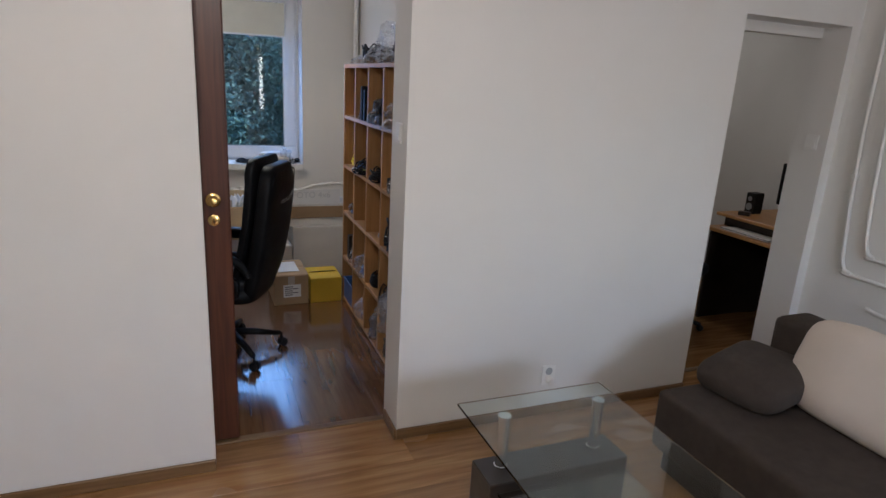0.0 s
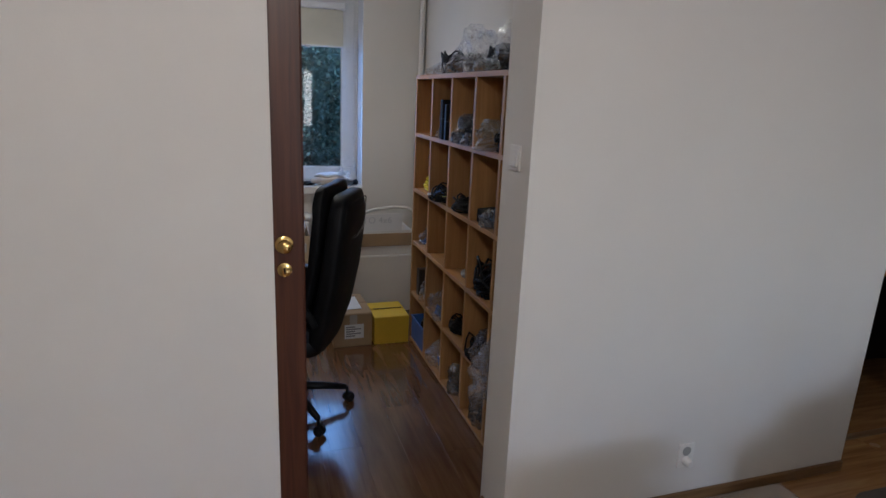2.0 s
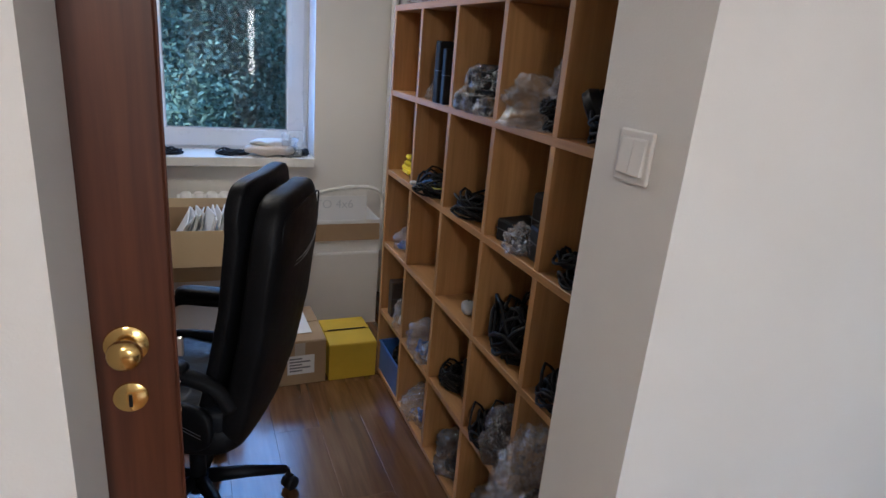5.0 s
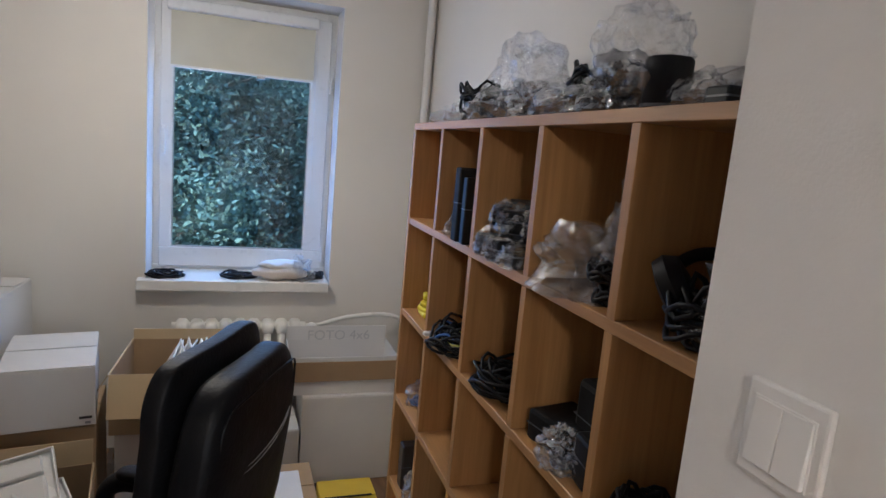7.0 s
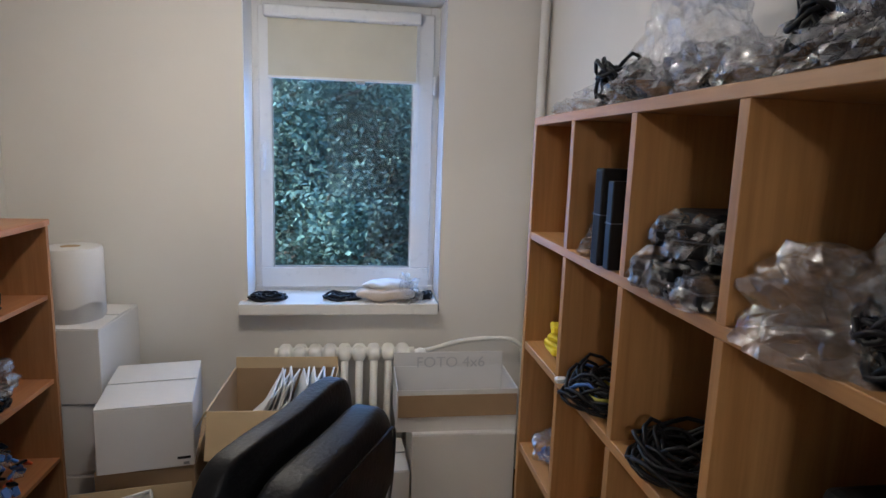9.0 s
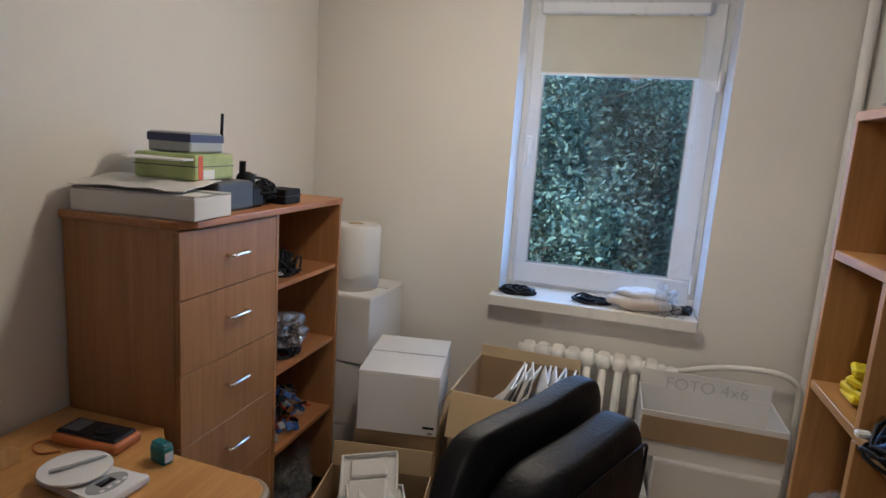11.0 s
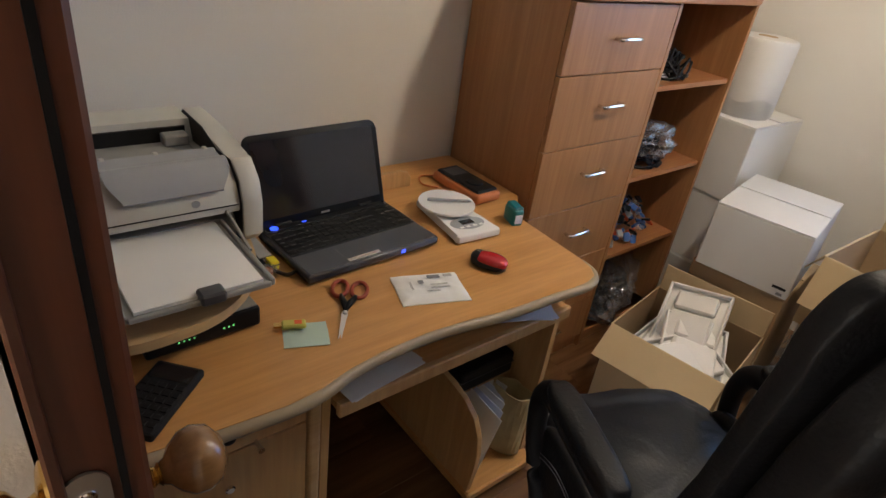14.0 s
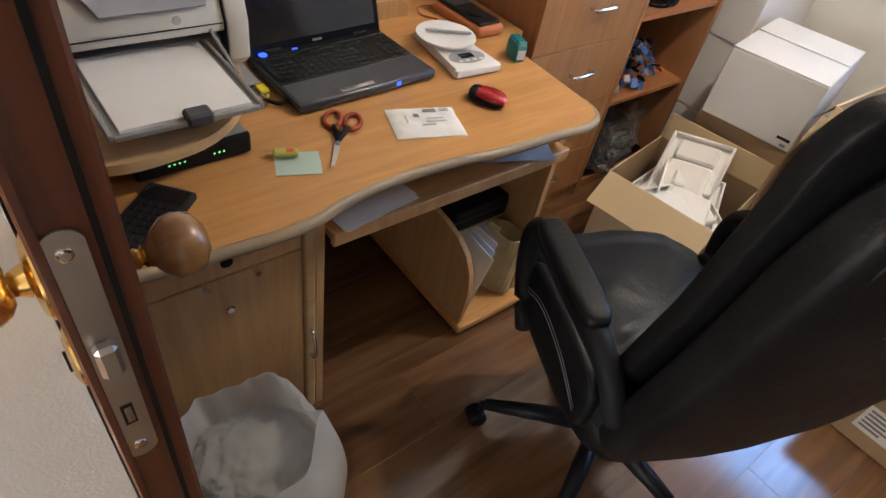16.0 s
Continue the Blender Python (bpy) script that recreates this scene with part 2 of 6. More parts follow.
bag_links.new(bag_nodes["Principled BSDF"].outputs[0], bag_mix.inputs[1])
bag_links.new(bag_thin.outputs[0], bag_mix.inputs[2])
bag_links.new(bag_mix.outputs[0], bag_nodes["Material Output"].inputs["Surface"])
MINT = plain("pale_green_note", (0.48, 0.62, 0.54), 0.7, var=0.04)
GOLDC = plain("yellow_green_plastic", (0.50, 0.48, 0.10), 0.4, var=0.15)
BOXG = plain("lime_box_print", (0.40, 0.48, 0.20), 0.45, var=0.15, scale=15)
BOXR = plain("orange_red_print", (0.65, 0.10, 0.03), 0.45, var=0.15)
GREYP = plain("mid_grey_plastic", (0.35, 0.36, 0.37), 0.4, var=0.05)
INK = plain("grey_print", (0.22, 0.22, 0.23), 0.7, var=0.1)
INK_L = plain("pale_grey_print", (0.52, 0.51, 0.50), 0.7, var=0.1)
COPPERP = plain("painted_pipe", (0.78, 0.77, 0.75), 0.35, var=0.03)
FOAM = film("white_foam_wrap", (0.96, 0.96, 0.96), 0.12, 0.4)
WINGLASS = glass("window_glass", (0.96, 0.98, 0.98))
TABLEGLASS = glass("table_glass", (0.86, 0.93, 0.91))
LEAF = plain("leaf_green", (0.028, 0.064, 0.058), 0.9, var=0.5, scale=0.9)
LEAF2 = plain("leaf_light_green", (0.046, 0.092, 0.074), 0.9, var=0.4, scale=0.9)
BARK = plain("bark", (0.06, 0.05, 0.04), 0.9, var=0.3, bump=0.6, bscale=30)
GRASS = plain("grass", (0.05, 0.08, 0.025), 0.9, var=0.3, scale=0.6)
FACADE = plain("pale_plaster", (0.55, 0.57, 0.60), 0.8, var=0.08, scale=0.7)


# ---- builders ----
def thing(name, m, label, category, group="", kind=""):
    ob = new(name)
    ob.empty_display_size = 0.05
    ob.matrix_basis = m if isinstance(m, Matrix) else Matrix.Translation(m)
    return tagged(ob, label, category, group, kind)


def mesh_of(name, bm, material, smooth=False):
    bmesh.ops.recalc_face_normals(bm, faces=bm.faces)
    me = bpy.data.meshes.new(name)
    bm.to_mesh(me)
    bm.free()
    me.materials.append(material)
    if smooth:
        me.polygons.foreach_set("use_smooth", [True] * len(me.polygons))
        if smooth != "all":
            me.set_sharp_from_angle(angle=radians(40))
    return me


def part(name, bm, material, parent, label="", smooth=False, local=False):
    """One mesh under a thing or part. Meshes are given in world places, or, with local, in the thing's own."""
    ob = new(name, mesh_of(name, bm, material, smooth))
    ob.parent = parent
    if not local and parent.parent is None:
        ob.matrix_parent_inverse = parent.matrix_basis.inverted()
    return tagged(ob, label)


def solo(name, bm, material, label, category, m=None, smooth=False, group="", kind=""):
    ob = new(name, mesh_of(name, bm, material, smooth))
    if m is not None:
        ob.matrix_basis = m
    return tagged(ob, label, category, group, kind)


def box(x0, x1, y0, y1, z0, z1, bev=0.0, bm=None, seg=1):
    bm = bm or bmesh.new()
    vs = [bm.verts.new((x, y, z)) for x in (x0, x1) for y in (y0, y1) for z in (z0, z1)]
    fs = [bm.faces.new([vs[i] for i in q]) for q in ((0, 1, 3, 2), (4, 6, 7, 5), (0, 4, 5, 1), (2, 3, 7, 6), (0, 2, 6, 4), (1, 5, 7, 3))]
    if bev:
        es = {e for f in fs for e in f.edges}
        bmesh.ops.bevel(bm, geom=list(es), offset=bev, segments=seg, affect="EDGES", profile=0.5)
    return bm


def slab(outline, z0, z1, bev=0.0, seg=2):
    """A flat plate with the outline given as points."""
    bm = bmesh.new()
    a = [bm.verts.new((x, y, z0)) for x, y in outline]
    b = [bm.verts.new((x, y, z1)) for x, y in outline]
    lo, hi = bm.faces.new(a[::-1]), bm.faces.new(b)
    n = len(a)
    for i in range(n):
        bm.faces.new((a[i], a[(i + 1) % n], b[(i + 1) % n], b[i]))
    if bev:
        bmesh.ops.bevel(bm, geom=list(set(lo.edges) | set(hi.edges)), offset=bev, segments=seg, affect="EDGES", profile=0.5)
    return bm


def sell(a, b, c, e1=0.5, e2=0.5, nu=24, nv=16, at=(0, 0, 0), bm=None):
    """A rounded solid between ellipsoid and box; small exponents are boxier."""
    bm = bm or bmesh.new()

    def pw(v, e):
        return math.copysign(abs(v) ** e, v)
    rings = []
    for j in range(1, nv):
        v = -math.pi / 2 + math.pi * j / nv
        rings.append([bm.verts.new((at[0] + a * pw(math.cos(v), e1) * pw(math.cos(u), e2), at[1] + b * pw(math.cos(v), e1) * pw(math.sin(u), e2), at[2] + c * pw(math.sin(v), e1)))
                      for u in (2 * math.pi * i / nu for i in range(nu))])
    for r, s in zip(rings, rings[1:]):
        for i in range(nu):
            bm.faces.new((r[i], r[(i + 1) % nu], s[(i + 1) % nu], s[i]))
    p, q = bm.verts.new((at[0], at[1], at[2] - c)), bm.verts.new((at[0], at[1], at[2] + c))
    for i in range(nu):
        bm.faces.new((p, rings[0][(i + 1) % nu], rings[0][i]))
        bm.faces.new((q, rings[-1][i], rings[-1][(i + 1) % nu]))
    return bm


def lathe(profile, seg=24, bm=None, m=None):
    """A turned solid about z from (radius, height) pairs."""
    bm = bm or bmesh.new()
    m = m or Matrix()
    rings = [[bm.verts.new(m @ Vector((r * math.cos(t), r * math.sin(t), z))) for t in (2 * math.pi * i / seg for i in range(seg))] for r, z in profile]
    for r, s in zip(rings, rings[1:]):
        for i in range(seg):
            bm.faces.new((r[i], r[(i + 1) % seg], s[(i + 1) % seg], s[i]))
    bm.faces.new(rings[0][::-1])
    bm.faces.new(rings[-1])
    return bm


def tube(points, r, seg=7, bm=None, closed=False):
    bm = bm or bmesh.new()
    pts = [Vector(p) for p in points]
    rings, n = [], len(pts)
    for i, p in enumerate(pts):
        d = (pts[(i + 1) % n if closed else min(i + 1, n - 1)] - pts[(i - 1) % n if closed else max(i - 1, 0)])
        d = d.normalized() if d.length > 1e-9 else Vector((0, 0, 1))
        up = Vector((0, 0, 1)) if abs(d.z) < 0.9 else Vector((1, 0, 0))
        u = d.cross(up).normalized()
        v = d.cross(u)
        rad = r[i] if isinstance(r, (list, tuple)) else r
        rings.append([bm.verts.new(p + rad * (math.cos(t) * u + math.sin(t) * v)) for t in (2 * math.pi * k / seg for k in range(seg))])
    pairs = list(zip(rings, rings[1:])) + ([(rings[-1], rings[0])] if closed else [])
    for a, b in pairs:
        for i in range(seg):
            bm.faces.new((a[i], a[(i + 1) % seg], b[(i + 1) % seg], b[i]))
    if not closed:
        bm.faces.new(rings[0][::-1])
        bm.faces.new(rings[-1])
    return bm


def smooth_path(points, n=8):
    """A flowing line through the points."""
    p = [Vector(points[0])] + [Vector(q) for q in points] + [Vector(points[-1])]
    out = []
    for i in range(1, len(p) - 2):
        for k in range(n):
            t = k / n
            a, b, c, d = p[i - 1:i + 3]
            out.append(0.5 * ((2 * b) + (c - a) * t + (2 * a - 5 * b + 4 * c - d) * t * t + (3 * b - a - 3 * c + d) * t ** 3))
    return out + [p[-2]]


def crumple(rx, ry, rz, seed, sub=4, rough=0.35, floor_cut=-0.55, at=(0, 0, 0)):
    """A crumpled soft bag that sits flat on its base."""
    bm = bmesh.new()
    bmesh.ops.create_icosphere(bm, subdivisions=sub, radius=1.0)
    for v in bm.verts:
        d = v.co.normalized()
        q = d * 1.7 + Vector((seed * 7.3, seed * 3.1, seed * 1.7))
        k = 1 + rough * (noise.noise(q) + 1.0 * (0.35 - abs(noise.noise(q * 2.1))) + 0.95 * (0.25 - abs(noise.noise(q * 4.3))) + 0.6 * (0.2 - abs(noise.noise(q * 9.1))))
        c = d * k
        c.z = max(c.z, floor_cut)
        v.co = (at[0] + c.x * rx, at[1] + c.y * ry, at[2] + (c.z - floor_cut) * rz)
    return bm


def coil(at, radius, loops, r, seed, flat=0.35, squash=0.8):
    """A hank of cable: loose loops lying over one another."""
    rnd = random.Random(seed)
    bm = bmesh.new()
    pts, steps = [], 18
    for i in range(loops * steps + 1):
        t = 2 * math.pi * i / steps
        k = i // steps
        rr = radius * (0.78 + 0.22 * math.sin(k * 2.1 + seed) + 0.05 * rnd.random())
        pts.append((at[0] + rr * math.cos(t) + 0.12 * radius * math.sin(k * 1.7), at[1] + squash * rr * math.sin(t) + 0.1 * radius * math.cos(k * 2.9),
                    at[2] + r + flat * radius * (0.5 + 0.5 * math.sin(3 * t + k * 1.3)) * (k + 0.5) / loops))
    return tube(pts, r, 6, bm)


def wrinkle(bm, amount, scale, seed=0.0):
    for v in bm.verts:
        v.co += amount * noise.noise_vector(v.co * scale + Vector((seed, seed * 2, seed * 3)))
    return bm


def grid_sheet(w, d, nx, ny, z=0.0, thick=0.002):
    """A thin sheet of its own thickness, cut finely enough to be bent."""
    bm = bmesh.new()
    top = [[bm.verts.new((w * (i / nx - 0.5), d * (j / ny - 0.5), z + thick)) for j in range(ny + 1)] for i in range(nx + 1)]
    bot = [[bm.verts.new((w * (i / nx - 0.5), d * (j / ny - 0.5), z)) for j in range(ny + 1)] for i in range(nx + 1)]
    for i in range(nx):
        for j in range(ny):
            bm.faces.new((top[i][j], top[i + 1][j], top[i + 1][j + 1], top[i][j + 1]))
            bm.faces.new((bot[i][j], bot[i][j + 1], bot[i + 1][j + 1], bot[i + 1][j]))
    for i in range(nx):
        bm.faces.new((top[i][0], bot[i][0], bot[i + 1][0], top[i + 1][0]))
        bm.faces.new((top[i][ny], top[i + 1][ny], bot[i + 1][ny], bot[i][ny]))
    for j in range(ny):
        bm.faces.new((top[0][j], top[0][j + 1], bot[0][j + 1], bot[0][j]))
        bm.faces.new((top[nx][j], bot[nx][j], bot[nx][j + 1], top[nx][j + 1]))
    return bm


def structure(name, bm, material, label, category="wall", smooth=False):
    return solo(name, bm, material, label, category, kind="structure", smooth=smooth)


# ---- the shell: living room, office behind the partition, side room ----
Y0, Y1 = 2.025, 2.222          # the partition's two faces
DX0, DX1, DTOP = 0.058, 0.882, 2.11
OX0, OX1 = 2.655, 3.43
LX, RX, BY = -1.07, 1.40, 5.08  # office walls
CZ = 2.58

structure("wall_partition_a", box(-2.3, DX0, Y0, Y1 + 0.004, 0, CZ), PAINT_LIV, "plain white painted partition wall beside the doorway")
structure("wall_partition_b", box(DX1, OX0, Y0, Y1 + 0.028, 0, CZ), PAINT_LIV, "plain white painted partition wall with a socket")
structure("wall_lintel_a", box(DX0, DX1, Y0, Y1 + 0.028, DTOP, CZ), PAINT_LIV, "white painted lintel over the sliding door")
bm = box(OX0, OX1, Y0, Y1 + 0.028, DTOP, CZ)
box(OX0, OX1, Y1 - 0.03, Y1 + 0.028, 2.055, DTOP, bm=bm)
structure("wall_lintel_b", bm, PAINT_LIV, "white painted lintel over the side opening")
structure("wall_nib", box(OX1, 3.62, Y0, Y1 + 0.028, 0, CZ), PAINT_LIV, "white painted wall end beside the opening")
structure("wall_living_east", box(3.50, 3.62, -2.6, Y0, 0, CZ), PAINT_LIV, "white painted living room wall with heating pipes")
structure("wall_living_west", box(-2.42, -2.3, -2.6, Y1, 0, CZ), PAINT_LIV, "plain white living room wall")
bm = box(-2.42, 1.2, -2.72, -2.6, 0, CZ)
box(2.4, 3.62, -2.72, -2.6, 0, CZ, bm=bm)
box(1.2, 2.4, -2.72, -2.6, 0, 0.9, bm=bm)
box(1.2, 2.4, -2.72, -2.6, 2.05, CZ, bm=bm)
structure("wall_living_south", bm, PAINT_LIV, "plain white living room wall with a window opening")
structure("wall_office_west", box(LX - 0.12, LX, Y1, BY, 0, CZ), PAINT, "warm white painted office wall")
structure("wall_office_east", box(RX, RX + 0.12, Y1 + 0.028, BY, 0, CZ), PAINT, "warm white painted office wall behind the shelf")
structure("wall_side_back", box(RX + 0.12, 4.75, 5.0, 5.1, 0, CZ), PAINT_LIV, "plain side room wall")
structure("wall_side_east", box(4.62, 4.75, Y1, 5.0, 0, CZ), PAINT_LIV, "plain side room wall")
structure("wall_side_south", box(3.62, 4.75, Y1 - 0.1, Y1 + 0.028, 0, CZ), PAINT_LIV, "plain side room wall")
structure("ceiling", box(-2.42, 4.75, -2.72, 5.45, CZ, CZ + 0.12), CEIL, "plain white ceiling", "ceiling")

# window wall, with a deep opening
WX0, WX1, WZ0, WZ1, WD = -0.035, 0.902, 0.888, 2.38, 0.34
bm = box(LX - 0.12, WX0, BY, BY + WD, 0, CZ)
box(WX1, RX + 0.12, BY, BY + WD, 0, CZ, bm=bm)
box(WX0, WX1, BY, BY + WD, 0, WZ0 - 0.02, bm=bm)
box(WX0, WX1, BY, BY + WD, WZ1, CZ, bm=bm)
structure("wall_window", bm, PAINT, "warm white painted window wall with a deep opening")

# floors under the planks
structure("floor_base", box(-2.42, 4.75, -2.72, 5.42, -0.12, -0.012), DARKWOOD, "dark floor base under the laminate", "floor")
floor_liv = structure("floor_living", box(-2.3, 3.5, -2.6, Y1 + 0.01, -0.011, -0.0095), PLANK_LIV, "honey oak laminate floor of long planks", "floor")
floor_off = structure("floor_office", box(LX, RX, Y1 + 0.03, BY, -0.011, -0.0095), PLANK_OFF, "brown walnut laminate floor of long planks", "floor")
floor_side = structure("floor_side_room", box(RX + 0.12, 4.62, Y1 + 0.03, 5.0, -0.011, -0.001), PLANK_LIV, "honey oak laminate floor", "floor")
structure("threshold_1", box(DX0, DX1, Y1 - 0.012, Y1 + 0.03, -0.002, 0.006, 0.003), SKIRT, "narrow oak threshold strip", "trim")
structure("threshold_2", box(OX0, OX1, Y1 - 0.012, Y1 + 0.03, -0.002, 0.006, 0.003), SKIRT, "narrow oak threshold strip", "trim")
for i, (a, b, c, d) in enumerate(((-2.3, DX0 - 0.0, Y0 - 0.014, Y0), (DX1, OX0, Y0 - 0.014, Y0), (DX1 - 0.014, DX1, Y0 - 0.014, Y1), (3.486, 3.5, -2.6, Y0 - 0.02))):
    structure("baseboard_%d" % (i + 1), box(a, b, c, d, 0, 0.055, 0.004), SKIRT, "low oak skirting board", "baseboard")

# ---- window ----
FY = 5.305                       # room face of the window frame
win = thing("window_1", (0.425, FY, WZ0), "white plastic window with one sash, half-drawn cream blind", "window", kind="structure")
fo = box(WX0, WX1, FY, FY + 0.07, WZ0, WZ0 + 0.065, 0.004)
for a in ((WX0, WX0 + 0.055, WZ0 + 0.065, WZ1), (WX1 - 0.055, WX1, WZ0 + 0.065, WZ1)):
    box(a[0], a[1], FY, FY + 0.07, a[2], a[3], 0.004, bm=fo)
box(WX0 + 0.055, WX1 - 0.055, FY, FY + 0.07, WZ1 - 0.06, WZ1, 0.004, bm=fo)
part("window_frame", fo, PVC, win)
SX0, SX1, SZ0, SZ1 = WX0 + 0.035, WX1 - 0.035, WZ0 + 0.055, WZ1 - 0.04
PX0, PX1, PZ0 = 0.062, 0.764, 1.050
sa = box(SX0, SX1, FY - 0.018, FY - 0.001, SZ0, PZ0, 0.005)
box(SX0, PX0, FY - 0.018, FY - 0.001, PZ0, SZ1, 0.005, bm=sa)
box(PX1, SX1, FY - 0.018, FY - 0.001, PZ0, SZ1, 0.005, bm=sa)
box(PX0, PX1, FY - 0.018, FY - 0.001, SZ1 - 0.08, SZ1, 0.005, bm=sa)
sash = part("sash", sa, PVC, win)
pane = part("pane", box(PX0 - 0.01, PX1 + 0.01, FY + 0.02, FY + 0.026, PZ0 - 0.01, SZ1 - 0.07), WINGLASS, win)
pane.visible_shadow = False
gk = box(PX0, PX1, FY - 0.0, FY + 0.02, PZ0 - 0.004, PZ0 + 0.004)
box(PX0 - 0.004, PX0 + 0.004, FY, FY + 0.02, PZ0, SZ1 - 0.08, bm=gk)
box(PX1 - 0.004, PX1 + 0.004, FY, FY + 0.02, PZ0, SZ1 - 0.08, bm=gk)
part("gasket", gk, GREYP, win)
hd = box(0.005, 0.037, FY - 0.03, FY - 0.018, 1.60, 1.70, 0.006)
box(0.011, 0.031, FY - 0.062, FY - 0.045, 1.55, 1.68, 0.006, bm=hd, seg=2)
box(0.014, 0.028, FY - 0.05, FY - 0.028, 1.645, 1.672, bm=hd)
part("handle", hd, WHITE, win, "white window handle")
hg = lathe([(0.009, 0), (0.009, 0.09)], 10, m=Matrix.Translation((SX1 + 0.006, FY - 0.022, WZ0 + 0.10)))
lathe([(0.009, 0), (0.009, 0.09)], 10, bm=hg, m=Matrix.Translation((SX1 + 0.006, FY - 0.022, 1.95)))
part("hinge", hg, WHITE, win)
blind = thing("roller_blind", (0.41, FY - 0.03, 2.0), "cream cloth roller blind drawn a third down", "blind")
part("cloth", box(PX0 - 0.012, PX1 + 0.012, FY - 0.027, FY - 0.024, 2.01, SZ1 - 0.02), BLIND, blind)
part("cassette", box(PX0 - 0.03, PX1 + 0.03, FY - 0.07, FY - 0.019, SZ1 - 0.06, SZ1 - 0.001, 0.012, seg=3), PVC, blind)
part("weight_bar", box(PX0 - 0.015, PX1 + 0.015, FY - 0.031, FY - 0.020, 1.998, 2.013, 0.003), PVC, blind)
part("pull_tab", box(0.475, 0.52, FY - 0.034, FY - 0.028, 1.985, 2.002, 0.002), CHROME, blind)
part("pull_cord", tube([(PX1 + 0.03, FY - 0.025, 2.26), (PX1 + 0.032, FY - 0.028, 1.7), (PX1 + 0.03, FY - 0.03, 1.32), (PX1 + 0.022, FY - 0.03, 1.30), (PX1 + 0.016, FY - 0.028, 1.34), (PX1 + 0.018, FY - 0.025, 2.26)], 0.0016, 5), WHITE, blind)
for i, (a, b) in enumerate(((WX0, WX0 + 0.006), (WX1 - 0.006, WX1))):
    structure("reveal_%d" % (i + 1), box(a, b, BY - 0.002, FY - 0.001, WZ0 + 0.04, WZ1, 0.001), REVEAL, "glossy white lining of the window recess", "trim")
structure("window_sill", box(-0.066, 0.888, BY - 0.075, FY - 0.002, WZ0 - 0.018, 0.926, 0.006, seg=2), WHITE_W, "white painted window sill board", "sill")

# ---- outdoors ----
solo("ground", box(-300, 300, 8, 600, -6.4, -6.2), GRASS, "dusky lawn far below the window", "ground", kind="structure")


def tree(name, m, height, spread, seed, leaves, label, leaf=1.0):
    rnd = random.Random(seed)
    t = thing(name, m, label, "tree", "trees outside")
    tr = tube(smooth_path([(0, 0, 0), (0.1, 0.05, height * 0.3), (-0.05, 0.1, height * 0.6), (0.05, 0, height * 0.95)]), [0.22 * (1 - 0.9 * i / 24) for i in range(25)], 8)
    tips = []
    for k in range(34):
        z0 = height * (0.2 + 0.72 * k / 34)
        a, ln = k * 2.4 + rnd.random(), spread * (0.55 + 0.45 * rnd.random()) * (1.08 - 0.55 * abs(z0 / height - 0.5) * 2)
        end = Vector((ln * math.cos(a), ln * math.sin(a), z0 + ln * (0.25 + 0.35 * rnd.random())))
        mid = Vector((end.x * 0.5, end.y * 0.5, z0 + (end.z - z0) * 0.35))
        line = smooth_path([(0, 0, z0), mid, end], 6)
        tube(line, [0.06 * (1 - 0.85 * i / (len(line) - 1)) for i in range(len(line))], 5, bm=tr)
        for q in line[4:]:
            tips.append(q)
            for _ in range(2):
                d = Vector((rnd.gauss(0, 1), rnd.gauss(0, 1), rnd.gauss(0, 0.6))).normalized() * 0.55
                tips.append(q + d)
    part("trunk", tr, BARK, t, local=True)
    for nm, mt, cnt in (("crown", LEAF, leaves), ("crown", LEAF2, leaves // 4)):
        vs, fs = [], []
        for i in range(cnt):
            c = Vector(rnd.choice(tips)) + Vector((rnd.gauss(0, 0.28), rnd.gauss(0, 0.28), rnd.gauss(0, 0.24)))
            u = Vector((rnd.gauss(0, 1), rnd.gauss(0, 1), rnd.gauss(0, 0.7))).normalized()
            w = u.cross(Vector((rnd.gauss(0, 1), rnd.gauss(0, 1), rnd.gauss(0, 1)))).normalized()
            s = rnd.uniform(0.032, 0.062) * leaf
            b = len(vs)
            vs += [c - u * s, c + w * s * 0.45, c + u * s, c - w * s * 0.45]
            fs.append((b, b + 1, b + 2, b + 3))
        me = bpy.data.meshes.new("crown")
        me.from_pydata([tuple(v) for v in vs], [], fs)
        me.materials.append(mt)
        ob = new("crown", me)
        ob.parent = t
        tagged(ob, kind="stuff")
    return t


tree("tree", pose(-0.6, 12.5, -6.2), 9.9, 3.2, 3, 84000, "leafy green tree close outside the window")
tree("tree", pose(3.2, 14.5, -6.2, 0, 0, 70), 9.6, 3.2, 8, 70000, "leafy green tree close outside the window")
tree("tree", pose(-4.2, 15.5, -6.2, 0, 0, 140), 9.4, 3.4, 13, 46000, "leafy green tree standing behind others", 1.7)
tree("tree", pose(0.5, 18.5, -6.2, 0, 0, 200), 10.6, 3.8, 21, 70000, "leafy green tree standing behind others", 1.9)
house = thing("house", (6, 42, -6.2), "pale plastered house half hidden by trees", "house")
hw = box(-2, 16, 40, 50, -6.2, 1.6)
part("wall", hw, FACADE, house)
part("roof", slab([(-2.6, 39.4), (16.6, 39.4), (16.6, 50.6), (-2.6, 50.6)], 1.6, 2.0), DARKWOOD, house)
for i in range(6):
    for j in range(2):
        part("window", box(-0.8 + i * 2.8, 0.5 + i * 2.8, 39.93, 40.03, -4.6 + j * 3, -3.1 + j * 3), DARKGREY, house)

